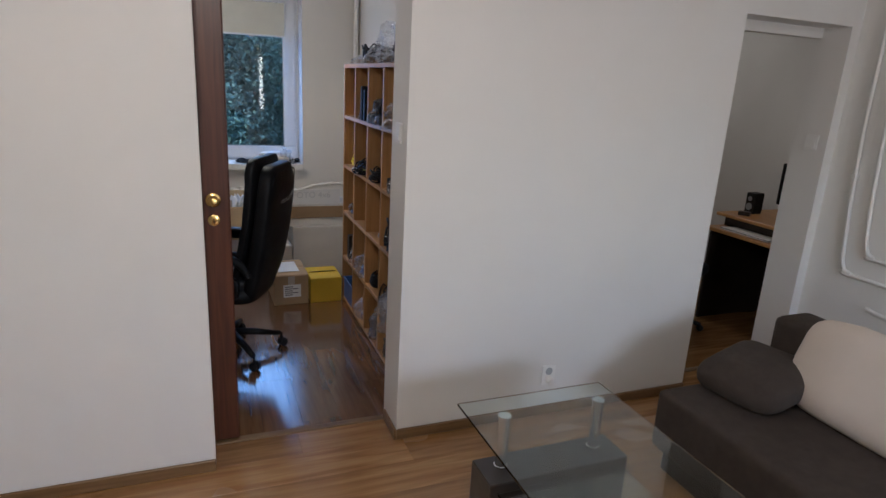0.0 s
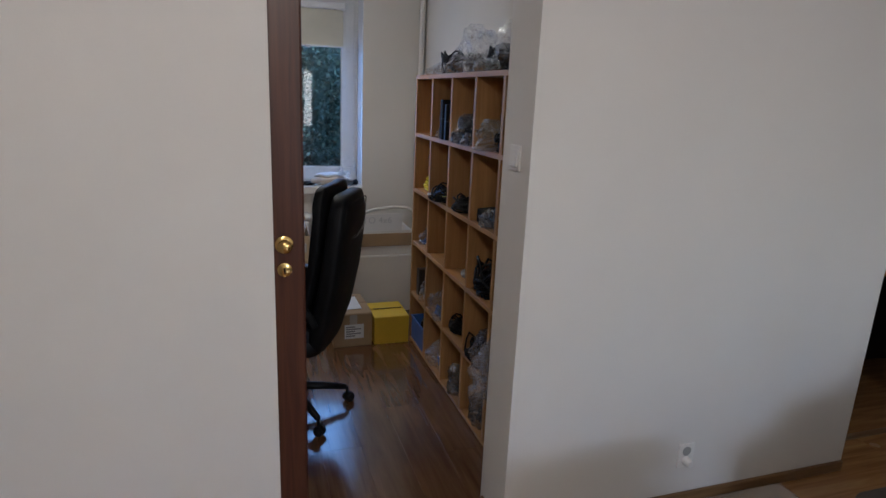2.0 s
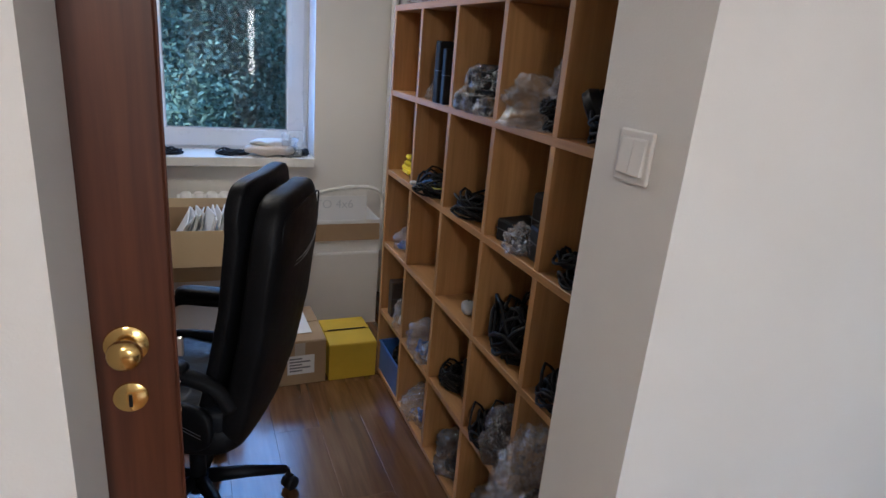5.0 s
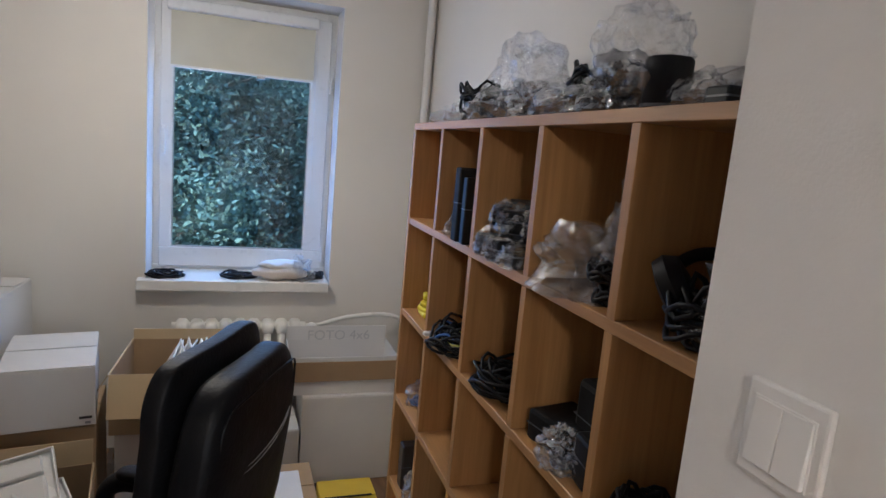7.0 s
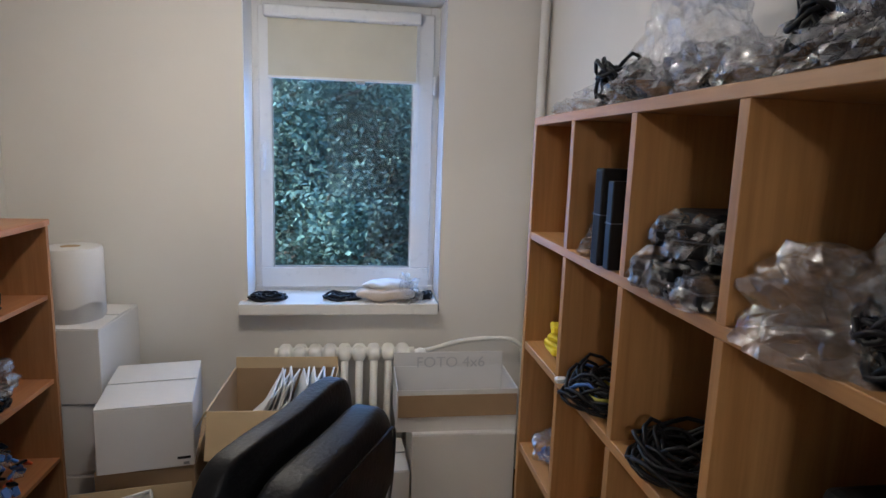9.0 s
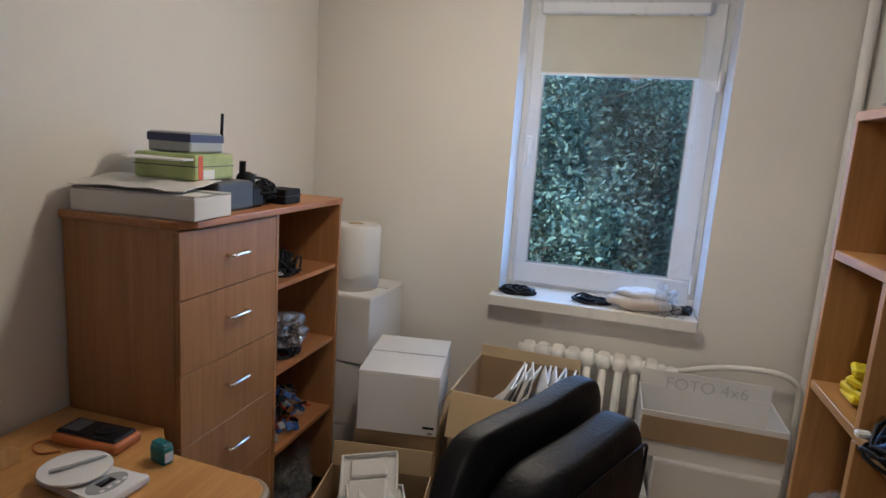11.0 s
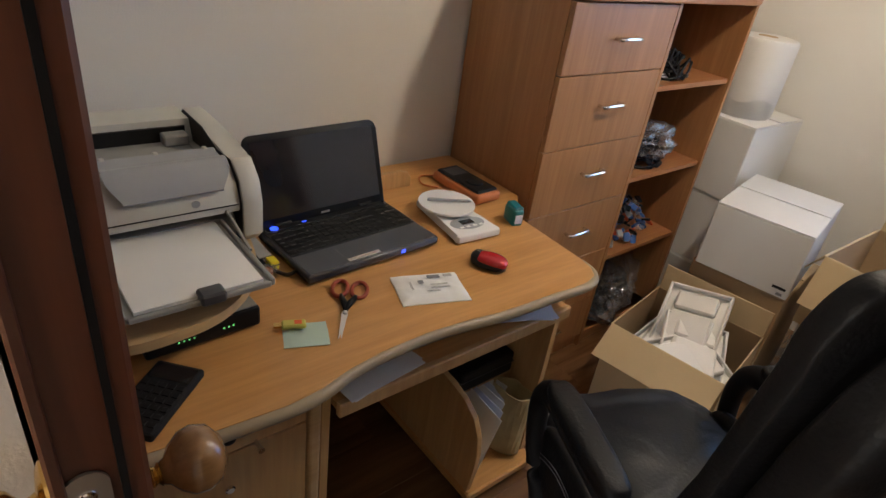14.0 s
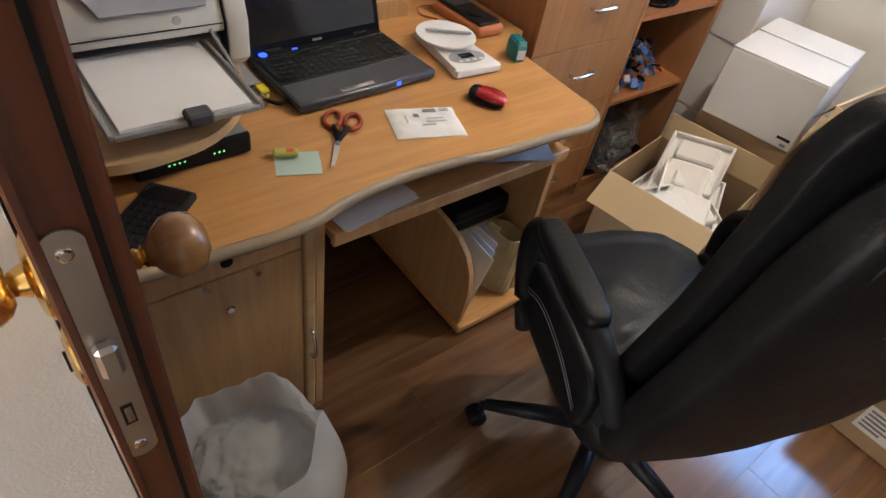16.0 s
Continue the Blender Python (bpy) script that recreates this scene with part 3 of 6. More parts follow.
# ---- sliding door ----
door = thing("door_1", (-0.25, 2.253, 0), "dark mahogany sliding door pushed back behind the wall", "door", kind="structure")
EX, DYA, DYB = 0.164, 2.2315, 2.2775
dp = box(-0.68, EX, DYA, DYB, 0.012, 2.075, 0.003)
part("door_panel", dp, DOORW, door)
part("edge_groove", box(EX, EX + 0.0012, DYA + 0.031, DYA + 0.035, 0.012, 2.075), BLACK, door)
part("edge_bead", box(EX, EX + 0.0035, DYA + 0.001, DYA + 0.007, 0.012, 2.075, 0.001), DOORW, door)
PYC = 2.2465
pl = slab([(PYC + 0.0115 * math.cos(t), 1.132 + math.copysign(0.105, math.sin(t)) + 0.0115 * math.sin(t)) for t in (2 * math.pi * (i + 0.5) / 20 for i in range(20))], 0, 0.002)
for v in pl.verts:
    v.co = Vector((EX + v.co.z + 0.0006, v.co.x, v.co.y))
plate = part("lock_plate", pl, STEEL, door, "brushed steel lock plate with latch")
part("latch", box(EX + 0.001, EX + 0.012, PYC - 0.006, PYC + 0.008, 1.128, 1.158, 0.003), STEEL, plate)
part("keyway", box(EX + 0.0022, EX + 0.0032, PYC - 0.004, PYC + 0.004, 1.062, 1.086), BLACK, plate)
part("keyway", box(EX + 0.003, EX + 0.0036, PYC - 0.002, PYC + 0.0028, 1.065, 1.083), CHROME, plate)
for z in (1.232, 1.032):
    part("screw", lathe([(0.005, 0), (0.0045, 0.0015), (0.003, 0.002)], 12, m=Matrix.Translation((EX + 0.0022, PYC, z)) @ pose(0, 0, 0, 0, 90, 0)), CHROME, plate)
KX, KZ = 0.100, 1.15
back_m = Matrix.Translation((KX, DYB, KZ)) @ pose(0, 0, 0, -90, 0, 0)
kn = part("knob", lathe([(0.008, 0.016), (0.010, 0.020), (0.017, 0.025), (0.0235, 0.033), (0.025, 0.042), (0.022, 0.052), (0.012, 0.059), (0.002, 0.0605)], 24, m=back_m), KNOBW, door, "varnished wooden knob", smooth="all")
part("neck", lathe([(0.014, 0), (0.012, 0.003), (0.0065, 0.006), (0.008, 0.010), (0.006, 0.013), (0.009, 0.0155)], 18, m=back_m), BRASS, kn, smooth=True)
front_m = Matrix.Translation((KX, DYA, KZ + 0.012)) @ pose(0, 0, 0, 90, 0, 0)
kf = part("knob", lathe([(0.013, 0.018), (0.019, 0.022), (0.0235, 0.03), (0.0235, 0.036), (0.0205, 0.042), (0.012, 0.046), (0.002, 0.047)], 24, m=front_m), BRASS, door, "polished brass knob", smooth="all")
part("rose", lathe([(0.031, 0), (0.030, 0.003), (0.024, 0.006), (0.012, 0.008), (0.008, 0.0175)], 24, m=front_m), BRASS, kf, smooth=True)
esc_m = Matrix.Translation((KX, DYA, KZ - 0.075)) @ pose(0, 0, 0, 90, 0, 0)
es = part("escutcheon", lathe([(0.025, 0), (0.024, 0.003), (0.016, 0.006), (0.004, 0.0065)], 24, m=esc_m), BRASS, door, "brass keyhole plate", smooth=True)
part("keyhole", box(KX - 0.0025, KX + 0.0025, DYA - 0.0085, DYA - 0.006, KZ - 0.088, KZ - 0.068), BLACK, es)

# ---- switches and sockets ----
def switch(name, m, label):
    t = thing(name, m, label, "light switch")
    part("plate", box(-0.0405, 0.0405, 0, 0.008, -0.044, 0.044, 0.003, seg=2), WHITE, t, local=True)
    part("frame", box(-0.031, 0.031, 0.008, 0.0095, -0.031, 0.031, 0.0006), WHITE, t, local=True)
    for x0, x1 in ((-0.0290, -0.0003), (0.0003, 0.0290)):
        rk = box(x0, x1, 0.0085, 0.0125, -0.0290, 0.0290, 0.0008)
        for v in rk.verts:
            if v.co.y > 0.01:
                v.co.y -= 0.0022 * v.co.z / 0.029
        part("rocker", rk, WHITE, t, local=True)
    return t


switch("light_switch", Matrix.Translation((DX1, 2.136, 1.468)) @ pose(0, 0, 0, 0, 0, 90), "white double rocker light switch on the door reveal")
switch("light_switch", Matrix.Translation((OX1, 2.12, 1.47)) @ pose(0, 0, 0, 0, 0, 90), "white light switch on the side opening's reveal")
so = thing("wall_socket", Matrix.Translation((1.712, Y0, 0.235)) @ pose(0, 0, 0, 0, 0, 180), "white wall socket with earth pin above skirting", "socket")
part("plate", box(-0.04, 0.04, 0, 0.009, -0.055, 0.055, 0.003, seg=2), WHITE, so, local=True)
# Flat grey disc on the white plate; its colour gives the recess's shade.
for z in (0.022,):
    part("recess", lathe([(0.021, 0), (0.021, 0.0015), (0.017, 0.0016)], 24, m=Matrix.Translation((0, 0.0088, z)) @ pose(0, 0, 0, -90, 0, 0)), GREYP, so, local=True)
pg = part("plug", lathe([(0.019, 0), (0.018, 0.02), (0.013, 0.034)], 18, m=Matrix.Translation((0, 0.009, -0.022)) @ pose(0, 0, 0, -90, 0, 0)), WHITE, so, "white plug", smooth=True, local=True)

# ---- cube shelf ----
SXF, SXB = 1.032, 1.385
SYN, SYF = 2.262, 3.99
TH = 0.024
ROWZ = [1.781, 1.430, 1.074, 0.723, 0.372, 0.04]     # top faces: top board, four shelves, bottom board
COLY = [SYF - i * (SYF - SYN) / 5 for i in range(6)]
COLY[4] += 0.014
shelf = thing("cube_shelf", ((SXF + SXB) / 2, (SYN + SYF) / 2, 0), "tall beech-veneer shelf of five by five open cubes", "shelf")
part("back_panel", box(SXB - 0.006, SXB, SYN, SYF, 0.02, ROWZ[0] - TH), SHELF_V, shelf)
part("top_board", box(SXF, SXB, SYN, SYF, ROWZ[0] - TH, ROWZ[0], 0.0015), SHELF, shelf)
for z in ROWZ[1:5]:
    part("shelf_board", box(SXF + 0.002, SXB - 0.007, SYN + TH, SYF - TH, z - TH, z, 0.0015), SHELF, shelf)
part("bottom_board", box(SXF + 0.002, SXB - 0.007, SYN + TH, SYF - TH, 0.02, ROWZ[5], 0.0015), SHELF, shelf)
part("plinth", box(SXF + 0.03, SXF + 0.045, SYN + TH, SYF - TH, 0, 0.02), SHELF, shelf)
for y in (SYN, SYF - TH):
    part("side_panel", box(SXF, SXB - 0.007, y, y + TH, 0, ROWZ[0] - TH, 0.0015), SHELF_V, shelf)
for y in COLY[1:5]:
    for zt, zb in zip(ROWZ, ROWZ[1:]):
        part("divider", box(SXF + 0.001, SXB - 0.007, y - TH / 2, y + TH / 2, zb, zt - TH, 0.001), SHELF_V, shelf)

# ---- tall cabinet with drawers ----
CX0, CX1, CY0, CYM, CY1, CH = LX + 0.012, -0.655, 3.555, 4.055, 4.56, 1.372
cab = thing("drawer_cabinet", ((CX0 + CX1) / 2, (CY0 + CY1) / 2, 0), "cherry veneer cabinet with drawers and open shelves", "cabinet")
for y0 in (CY0, CYM - 0.009, CY1 - 0.018):
    part("side_panel", box(CX0, CX1 - (0.018 if y0 < CYM - 0.1 else 0), y0, y0 + 0.018, 0, CH - 0.024, 0.001), CAB, cab)
part("back_panel", box(CX0, CX0 + 0.006, CY0 + 0.018, CY1 - 0.018, 0.05, CH - 0.024), CAB, cab)
part("top_board", slab([(CX0, CY0 - 0.012), (CX1 - 0.05, CY0 - 0.012), (CX1 - 0.01, CY0 + 0.012), (CX1 + 0.015, CY0 + 0.06), (CX1 + 0.015, CY1 - 0.06), (CX1 + 0.002, CY1 + 0.008), (CX0, CY1 + 0.008)], CH - 0.024, CH, 0.005), CAB_TOP, cab)
part("plinth", box(CX0, CX1 - 0.02, CY0 + 0.018, CY1 - 0.018, 0, 0.06), CAB, cab)
DZ = [1.343, 1.146, 0.922, 0.700, 0.478, 0.256, 0.062]
for zt, zb in zip(DZ, DZ[1:]):
    dr = part("drawer", box(CX1 - 0.018, CX1, CY0 + 0.002, CYM - 0.011, zb + 0.003, zt, 0.0012), CAB, cab)
    zc = zt - 0.095
    hb = tube(smooth_path([(CX1, 3.765, zc), (CX1 + 0.022, 3.765, zc), (CX1 + 0.026, 3.79, zc + 0.002), (CX1 + 0.026, 3.835, zc + 0.002), (CX1 + 0.022, 3.86, zc), (CX1, 3.86, zc)], 4), 0.0055, 8)
    part("handle", hb, CHROME, dr, "chrome bow handle", smooth="all")
for z in (1.085, 0.752, 0.425, 0.06):
    part("shelf_board", box(CX0 + 0.006, CX1 - 0.01, CYM + 0.009, CY1 - 0.018, z - 0.018, z, 0.001), CAB_TOP, cab)

# ---- desk ----
DT = 0.772
XB = LX + 0.02
front = [(-0.275, 2.30), (-0.262, 2.45), (-0.255, 2.56), (-0.262, 2.63), (-0.28, 2.69), (-0.292, 2.77), (-0.296, 2.88), (-0.288, 2.98), (-0.276, 3.06), (-0.270, 3.16), (-0.268, 3.24), (-0.262, 3.30), (-0.262, 3.35), (-0.275, 3.39), (-0.305, 3.412), (-0.345, 3.418)]
desk = thing("computer_desk", (-0.65, 2.86, 0), "beech computer desk with wavy front and pull-out tray", "desk")
outline = [(XB, 2.27), (-0.275, 2.27)] + front + [(-0.60, 3.43), (-0.70, 3.54), (XB, 3.54)]
part("desktop", slab(outline, DT - 0.026, DT, 0.004), DESK, desk)
edge = smooth_path([(x + 0.0015, y, DT - 0.013) for x, y in front], 4)
part("edge_band", tube(edge, 0.0125, 8), DESK_EDGE, desk, "grey-brown plastic edging", smooth="all")
ups = [(2.40, DT), (3.262, DT), (3.262, DT + 0.028), (3.25, DT + 0.045), (3.225, DT + 0.052), (2.40, DT + 0.052)]
bm = slab(ups, -0.905, -0.889, 0.003)
for v in bm.verts:
    v.co = Vector((v.co.z, v.co.x, v.co.y))
part("back_rail", bm, DESK_V, desk)
cabf = -0.345
part("side_panel", box(XB + 0.05, cabf, 2.675, 2.695, 0, DT - 0.026, 0.001), DESK_V, desk)
part("side_panel", box(XB + 0.05, cabf, 2.275, 2.293, 0, DT - 0.026, 0.001), DESK_V, desk)
df = part("cupboard_door", box(cabf - 0.018, cabf, 2.296, 2.642, 0.07, DT - 0.165, 0.0015), DESK_V, desk)
dw = part("drawer", box(cabf - 0.018, cabf, 2.296, 2.642, DT - 0.160, DT - 0.030, 0.0015), DESK_V, desk)
part("corner_post", box(cabf - 0.018, cabf + 0.004, 2.645, 2.674, 0, DT - 0.026, 0.008, seg=3), MAPLE, desk)
part("plinth", box(XB + 0.05, cabf - 0.03, 2.296, 2.672, 0, 0.07), DESK_V, desk)
xr = pose(0, 0, 0, 0, 90, 0)
part("lock", lathe([(0.012, 0), (0.012, 0.002), (0.009, 0.003)], 16, m=Matrix.Translation((cabf, 2.49, 0.645)) @ xr), BLACK, dw)
for y, z in ((2.44, 0.615), (2.538, 0.615)):
    part("peg", lathe([(0.004, 0), (0.004, 0.02), (0.0065, 0.022), (0.0065, 0.028)], 12, m=Matrix.Translation((cabf, y, z)) @ xr), CHROME, dw)
part("lock", lathe([(0.010, 0), (0.010, 0.003), (0.007, 0.005)], 16, m=Matrix.Translation((cabf, 2.485, 0.515)) @ xr), CHROME, df)
part("handle", tube(smooth_path([(cabf, 2.660, 0.34), (cabf + 0.022, 2.660, 0.33), (cabf + 0.024, 2.660, 0.26), (cabf, 2.660, 0.24)], 5), 0.005, 8), CHROME, desk, smooth="all")
part("tray", box(-0.80, -0.335, 2.70, 3.40, 0.62, 0.638, 0.001), DESK, desk)
part("tray_lip", box(-0.335, -0.318, 2.70, 3.40, 0.606, 0.642, 0.003), DESK_V, desk)
part("tray_rail", box(-0.80, -0.36, 3.395, 3.405, 0.64, 0.66), STEEL, desk)
part("side_panel", box(XB + 0.05, -0.36, 3.405, 3.425, 0.04, DT - 0.026, 0.001), DESK_V, desk)
# low inner panel with a round front corner
pr = [(-0.95, 0.05), (-0.335, 0.05), (-0.325, 0.14), (-0.324, 0.21), (-0.334, 0.27), (-0.362, 0.32), (-0.41, 0.352), (-0.47, 0.368), (-0.55, 0.376), (-0.95, 0.38)]
bm = slab(pr, 3.155, 3.172, 0.002)
for v in bm.verts:
    v.co = Vector((v.co.x, v.co.z, v.co.y))
part("inner_panel", bm, DESK_V, desk)
part("bottom_shelf", box(-0.95, -0.318, 3.150, 3.425, 0.018, 0.05, 0.006), DESK, desk)
part("inner_shelf", box(-0.95, -0.47, 3.174, 3.404, 0.296, 0.31), DESK_V, desk)
part("back_board", box(XB + 0.05, XB + 0.064, 2.697, 3.403, 0.3, DT - 0.03), DESK_V, desk)
for x in (-0.9, -0.39):
    part("foot", box(x - 0.02, x + 0.02, 3.19, 3.38, 0, 0.018), BLACK, desk)

# ---- office chair ----
ch = thing("office_chair", pose(0.172, 3.22, 0, 0, 0, 155), "black leather office chair with padded arms, turned to the desk", "chair")
for k in range(5):
    a = radians(72 * k + 65)
    c, s = math.cos(a), math.sin(a)
    leg = tube([(0.03 * c, 0.03 * s, 0.135), (0.16 * c, 0.16 * s, 0.118), (0.30 * c, 0.30 * s, 0.088)], [0.026, 0.022, 0.016], 8)
    lg = part("leg", leg, BLACK, ch, smooth="all", local=True)
    wm = Matrix.Translation((0.315 * c, 0.315 * s, 0.028)) @ pose(0, 0, 0, 90, 0, math.degrees(a) + 25)
    cs = lathe([(0.02, -0.026), (0.027, -0.020), (0.027, -0.007), (0.012, -0.004), (0.012, 0.004), (0.027, 0.007), (0.027, 0.020), (0.02, 0.026)], 16, m=wm)
    lathe([(0.008, 0.03), (0.008, 0.09)], 8, bm=cs, m=Matrix.Translation((0.308 * c, 0.308 * s, 0)))
    part("caster", cs, BLACK_M, lg, smooth=True)
part("gas_column", lathe([(0.034, 0.09), (0.034, 0.15), (0.027, 0.152), (0.027, 0.30), (0.016, 0.302), (0.016, 0.40)], 18), BLACK, ch, smooth=True, local=True)
part("mechanism", box(-0.14, 0.12, -0.09, 0.09, 0.375, 0.425, 0.012), BLACK_M, ch, local=True)
seat = sell(0.268, 0.228, 0.066, 0.45, 0.42, 96, 44, at=(0.035, 0, 0.505))
for v in seat.verts:
    if v.co.z > 0.505:
        v.co.z += (0.020 * abs(math.sin(v.co.x * 11 + 0.5)) ** 0.6 + 0.008 * abs(math.cos(v.co.y * 9)) ** 0.5) * math.exp(-(v.co.y / 0.24) ** 4) - 0.014 + 0.009 * noise.noise(v.co * 15) + 0.004 * noise.noise(v.co * 34)
part("seat", seat, LEATHER_SEAT, ch, "dark blue-grey creased leather seat", smooth="all", local=True)
part("seat_side", sell(0.25, 0.232, 0.06, 0.4, 0.4, 40, 12, at=(0.02, 0, 0.45)), LEATHER, ch, smooth="all", local=True)


def back_shape(w, h, t, z0, lean, x0, ex=0.42, seed=1.0, wr=0.006, ez=0.42):
    bm = sell(t, w, h, ez, ex, 40, 34)
    for v in bm.verts:
        k = v.co.z / h
        v.co.y *= 1 - 0.10 * max(0, k) ** 3 - 0.12 * max(0, -k) ** 2
        v.co.x += 0.035 * k * k - 0.012 * math.cos(v.co.y / w * 1.6) + wr * noise.noise(v.co * 9 + Vector((seed, 0, 0)))
        z = v.co.z + h + z0
        v.co = Vector((v.co.x + x0 - lean * (z - z0), v.co.y, z))
    return bm


part("backrest", back_shape(0.236, 0.405, 0.048, 0.395, 0.17, -0.207, seed=4, ez=0.34), LEATHER, ch, smooth="all", local=True)
part("back_pad", back_shape(0.226, 0.362, 0.025, 0.515, 0.17, -0.140, 0.26, 2, 0.008, 0.20), LEATHER, ch, smooth="all", local=True)
for s in (-1, 1):
    arm = smooth_path([(0.14, s * 0.235, 0.40), (0.195, s * 0.248, 0.52), (0.21, s * 0.252, 0.63), (0.165, s * 0.254, 0.69), (0.05, s * 0.256, 0.70), (-0.08, s * 0.256, 0.695), (-0.17, s * 0.245, 0.66), (-0.215, s * 0.225, 0.58)], 6)
    ar = part("armrest", tube(arm, [0.022 + 0.010 * math.exp(-((i / len(arm) - 0.55) / 0.2) ** 2) for i in range(len(arm))], 10), BLACK_M, ch, smooth="all", local=True)
    part("arm_pad", sell(0.14, 0.032, 0.02, 0.5, 0.5, 24, 10, at=(0.03, s * 0.256, 0.717)), LEATHER, ar, smooth="all")
    side = sell(0.19, 0.022, 0.085, 0.6, 0.5, 24, 12, at=(0.03, s * 0.222, 0.50))
    part("side_bolster", side, LEATHER, ch, smooth="all", local=True)


for s in (-1, 1):
    for off in (0.0, 0.011):
        line = smooth_path([(0.19, s * 0.243, 0.50 - off), (0.09, s * 0.246, 0.545 - off), (-0.03, s * 0.246, 0.535 - off), (-0.13, s * 0.243, 0.49 - off)], 6)
        part("seam", tube(line, 0.001, 5), INK, ch, local=True)
def shell_x(y, z):
    return -0.264 - 0.17 * (z - 0.395) + 0.035 * ((z - 0.80) / 0.405) ** 2 + 0.021 * (abs(y) / 0.215) ** 4


for off in (0.0, 0.012):
    line = smooth_path([(shell_x(y, z + off), y, z + off) for y, z in ((-0.218, 1.03), (-0.17, 1.018), (-0.12, 0.998), (-0.06, 0.985), (0, 0.982), (0.06, 0.985), (0.12, 0.998), (0.17, 1.018), (0.218, 1.03))], 6)
    part("seam", tube(line, 0.001, 5), INK_L, ch, local=True)
line = smooth_path([(shell_x(y, z) - 0.0005, y, z) for y, z in ((-0.19, 1.05), (-0.185, 1.12), (-0.16, 1.155), (-0.08, 1.165), (0, 1.167), (0.08, 1.165), (0.16, 1.155), (0.185, 1.12), (0.19, 1.05))], 6)
part("piping", tube(line, 0.0028, 6), LEATHER, ch, local=True)

# ---- radiator and pipes ----
rad = thing("radiator", (0.435, 4.985, 0), "cream enamelled cast-iron column radiator under the sill", "radiator")
NS, R0, R1 = 9, 0.118, 0.752
pitch = (R1 - R0) / NS
for i in range(NS):
    x = R0 + pitch * (i + 0.5)
    bm = bmesh.new()
    for y in (4.945, 5.025):
        tube([(x, y, 0.16), (x, y, 0.67)], 0.0185, 10, bm=bm)
    sell(pitch * 0.46, 0.066, 0.036, 0.7, 0.6, 16, 10, at=(x, 4.985, 0.69), bm=bm)
    sell(pitch * 0.46, 0.066, 0.036, 0.7, 0.6, 16, 10, at=(x, 4.985, 0.15), bm=bm)
    part("section", bm, WHITE_W, rad, smooth="all")
part("hub_pipe", tube([(R0 - 0.012, 4.985, 0.69), (R1 + 0.02, 4.985, 0.69)], 0.024, 12), WHITE_W, rad, smooth=True)
part("hub_pipe", tube([(R0 - 0.012, 4.985, 0.15), (R1 + 0.012, 4.985, 0.15)], 0.024, 12), WHITE_W, rad, smooth=True)
bm = bmesh.new()
for x in (0.2, 0.67):
    box(x - 0.02, x + 0.02, 4.96, 5.01, 0, 0.13, 0.004, bm=bm)
part("foot", bm, WHITE_W, rad)
valve = part("valve", lathe([(0.018, 0), (0.027, 0.006), (0.029, 0.02), (0.027, 0.05), (0.02, 0.058)], 18, m=Matrix.Translation((0.80, 4.955, 0.695)) @ pose(0, 0, 0, 90, 0, 0)), WHITE, rad, "white plastic valve head", smooth=True)
part("supply_pipe", tube(smooth_path([(0.77, 4.985, 0.69), (0.85, 4.985, 0.698), (0.98, 4.985, 0.735), (1.12, 4.985, 0.752), (1.24, 4.99, 0.748), (1.30, 5.0, 0.72), (1.335, 5.02, 0.66), (1.34, 5.025, 0.5), (1.34, 5.025, 0.02)], 6), 0.0125, 10), WHITE_W, rad, smooth="all")
part("supply_pipe", tube(smooth_path([(0.74, 4.985, 0.15), (0.95, 4.985, 0.12), (1.28, 5.0, 0.11), (1.3, 5.03, 0.05), (1.3, 5.03, 0.01)], 6), 0.0125, 10), WHITE_W, rad, smooth="all")
rs = thing("riser_pipe", (1.362, 5.045, 0), "white painted heating riser pipe in the corner", "pipe")
part("pipe", tube([(1.362, 5.045, 0), (1.362, 5.045, CZ)], 0.021, 14), COPPERP, rs, smooth=True)
part("clamp", lathe([(0.024, 0), (0.024, 0.02)], 14, m=Matrix.Translation((1.362, 5.045, 1.3))), COPPERP, rs, smooth=True)


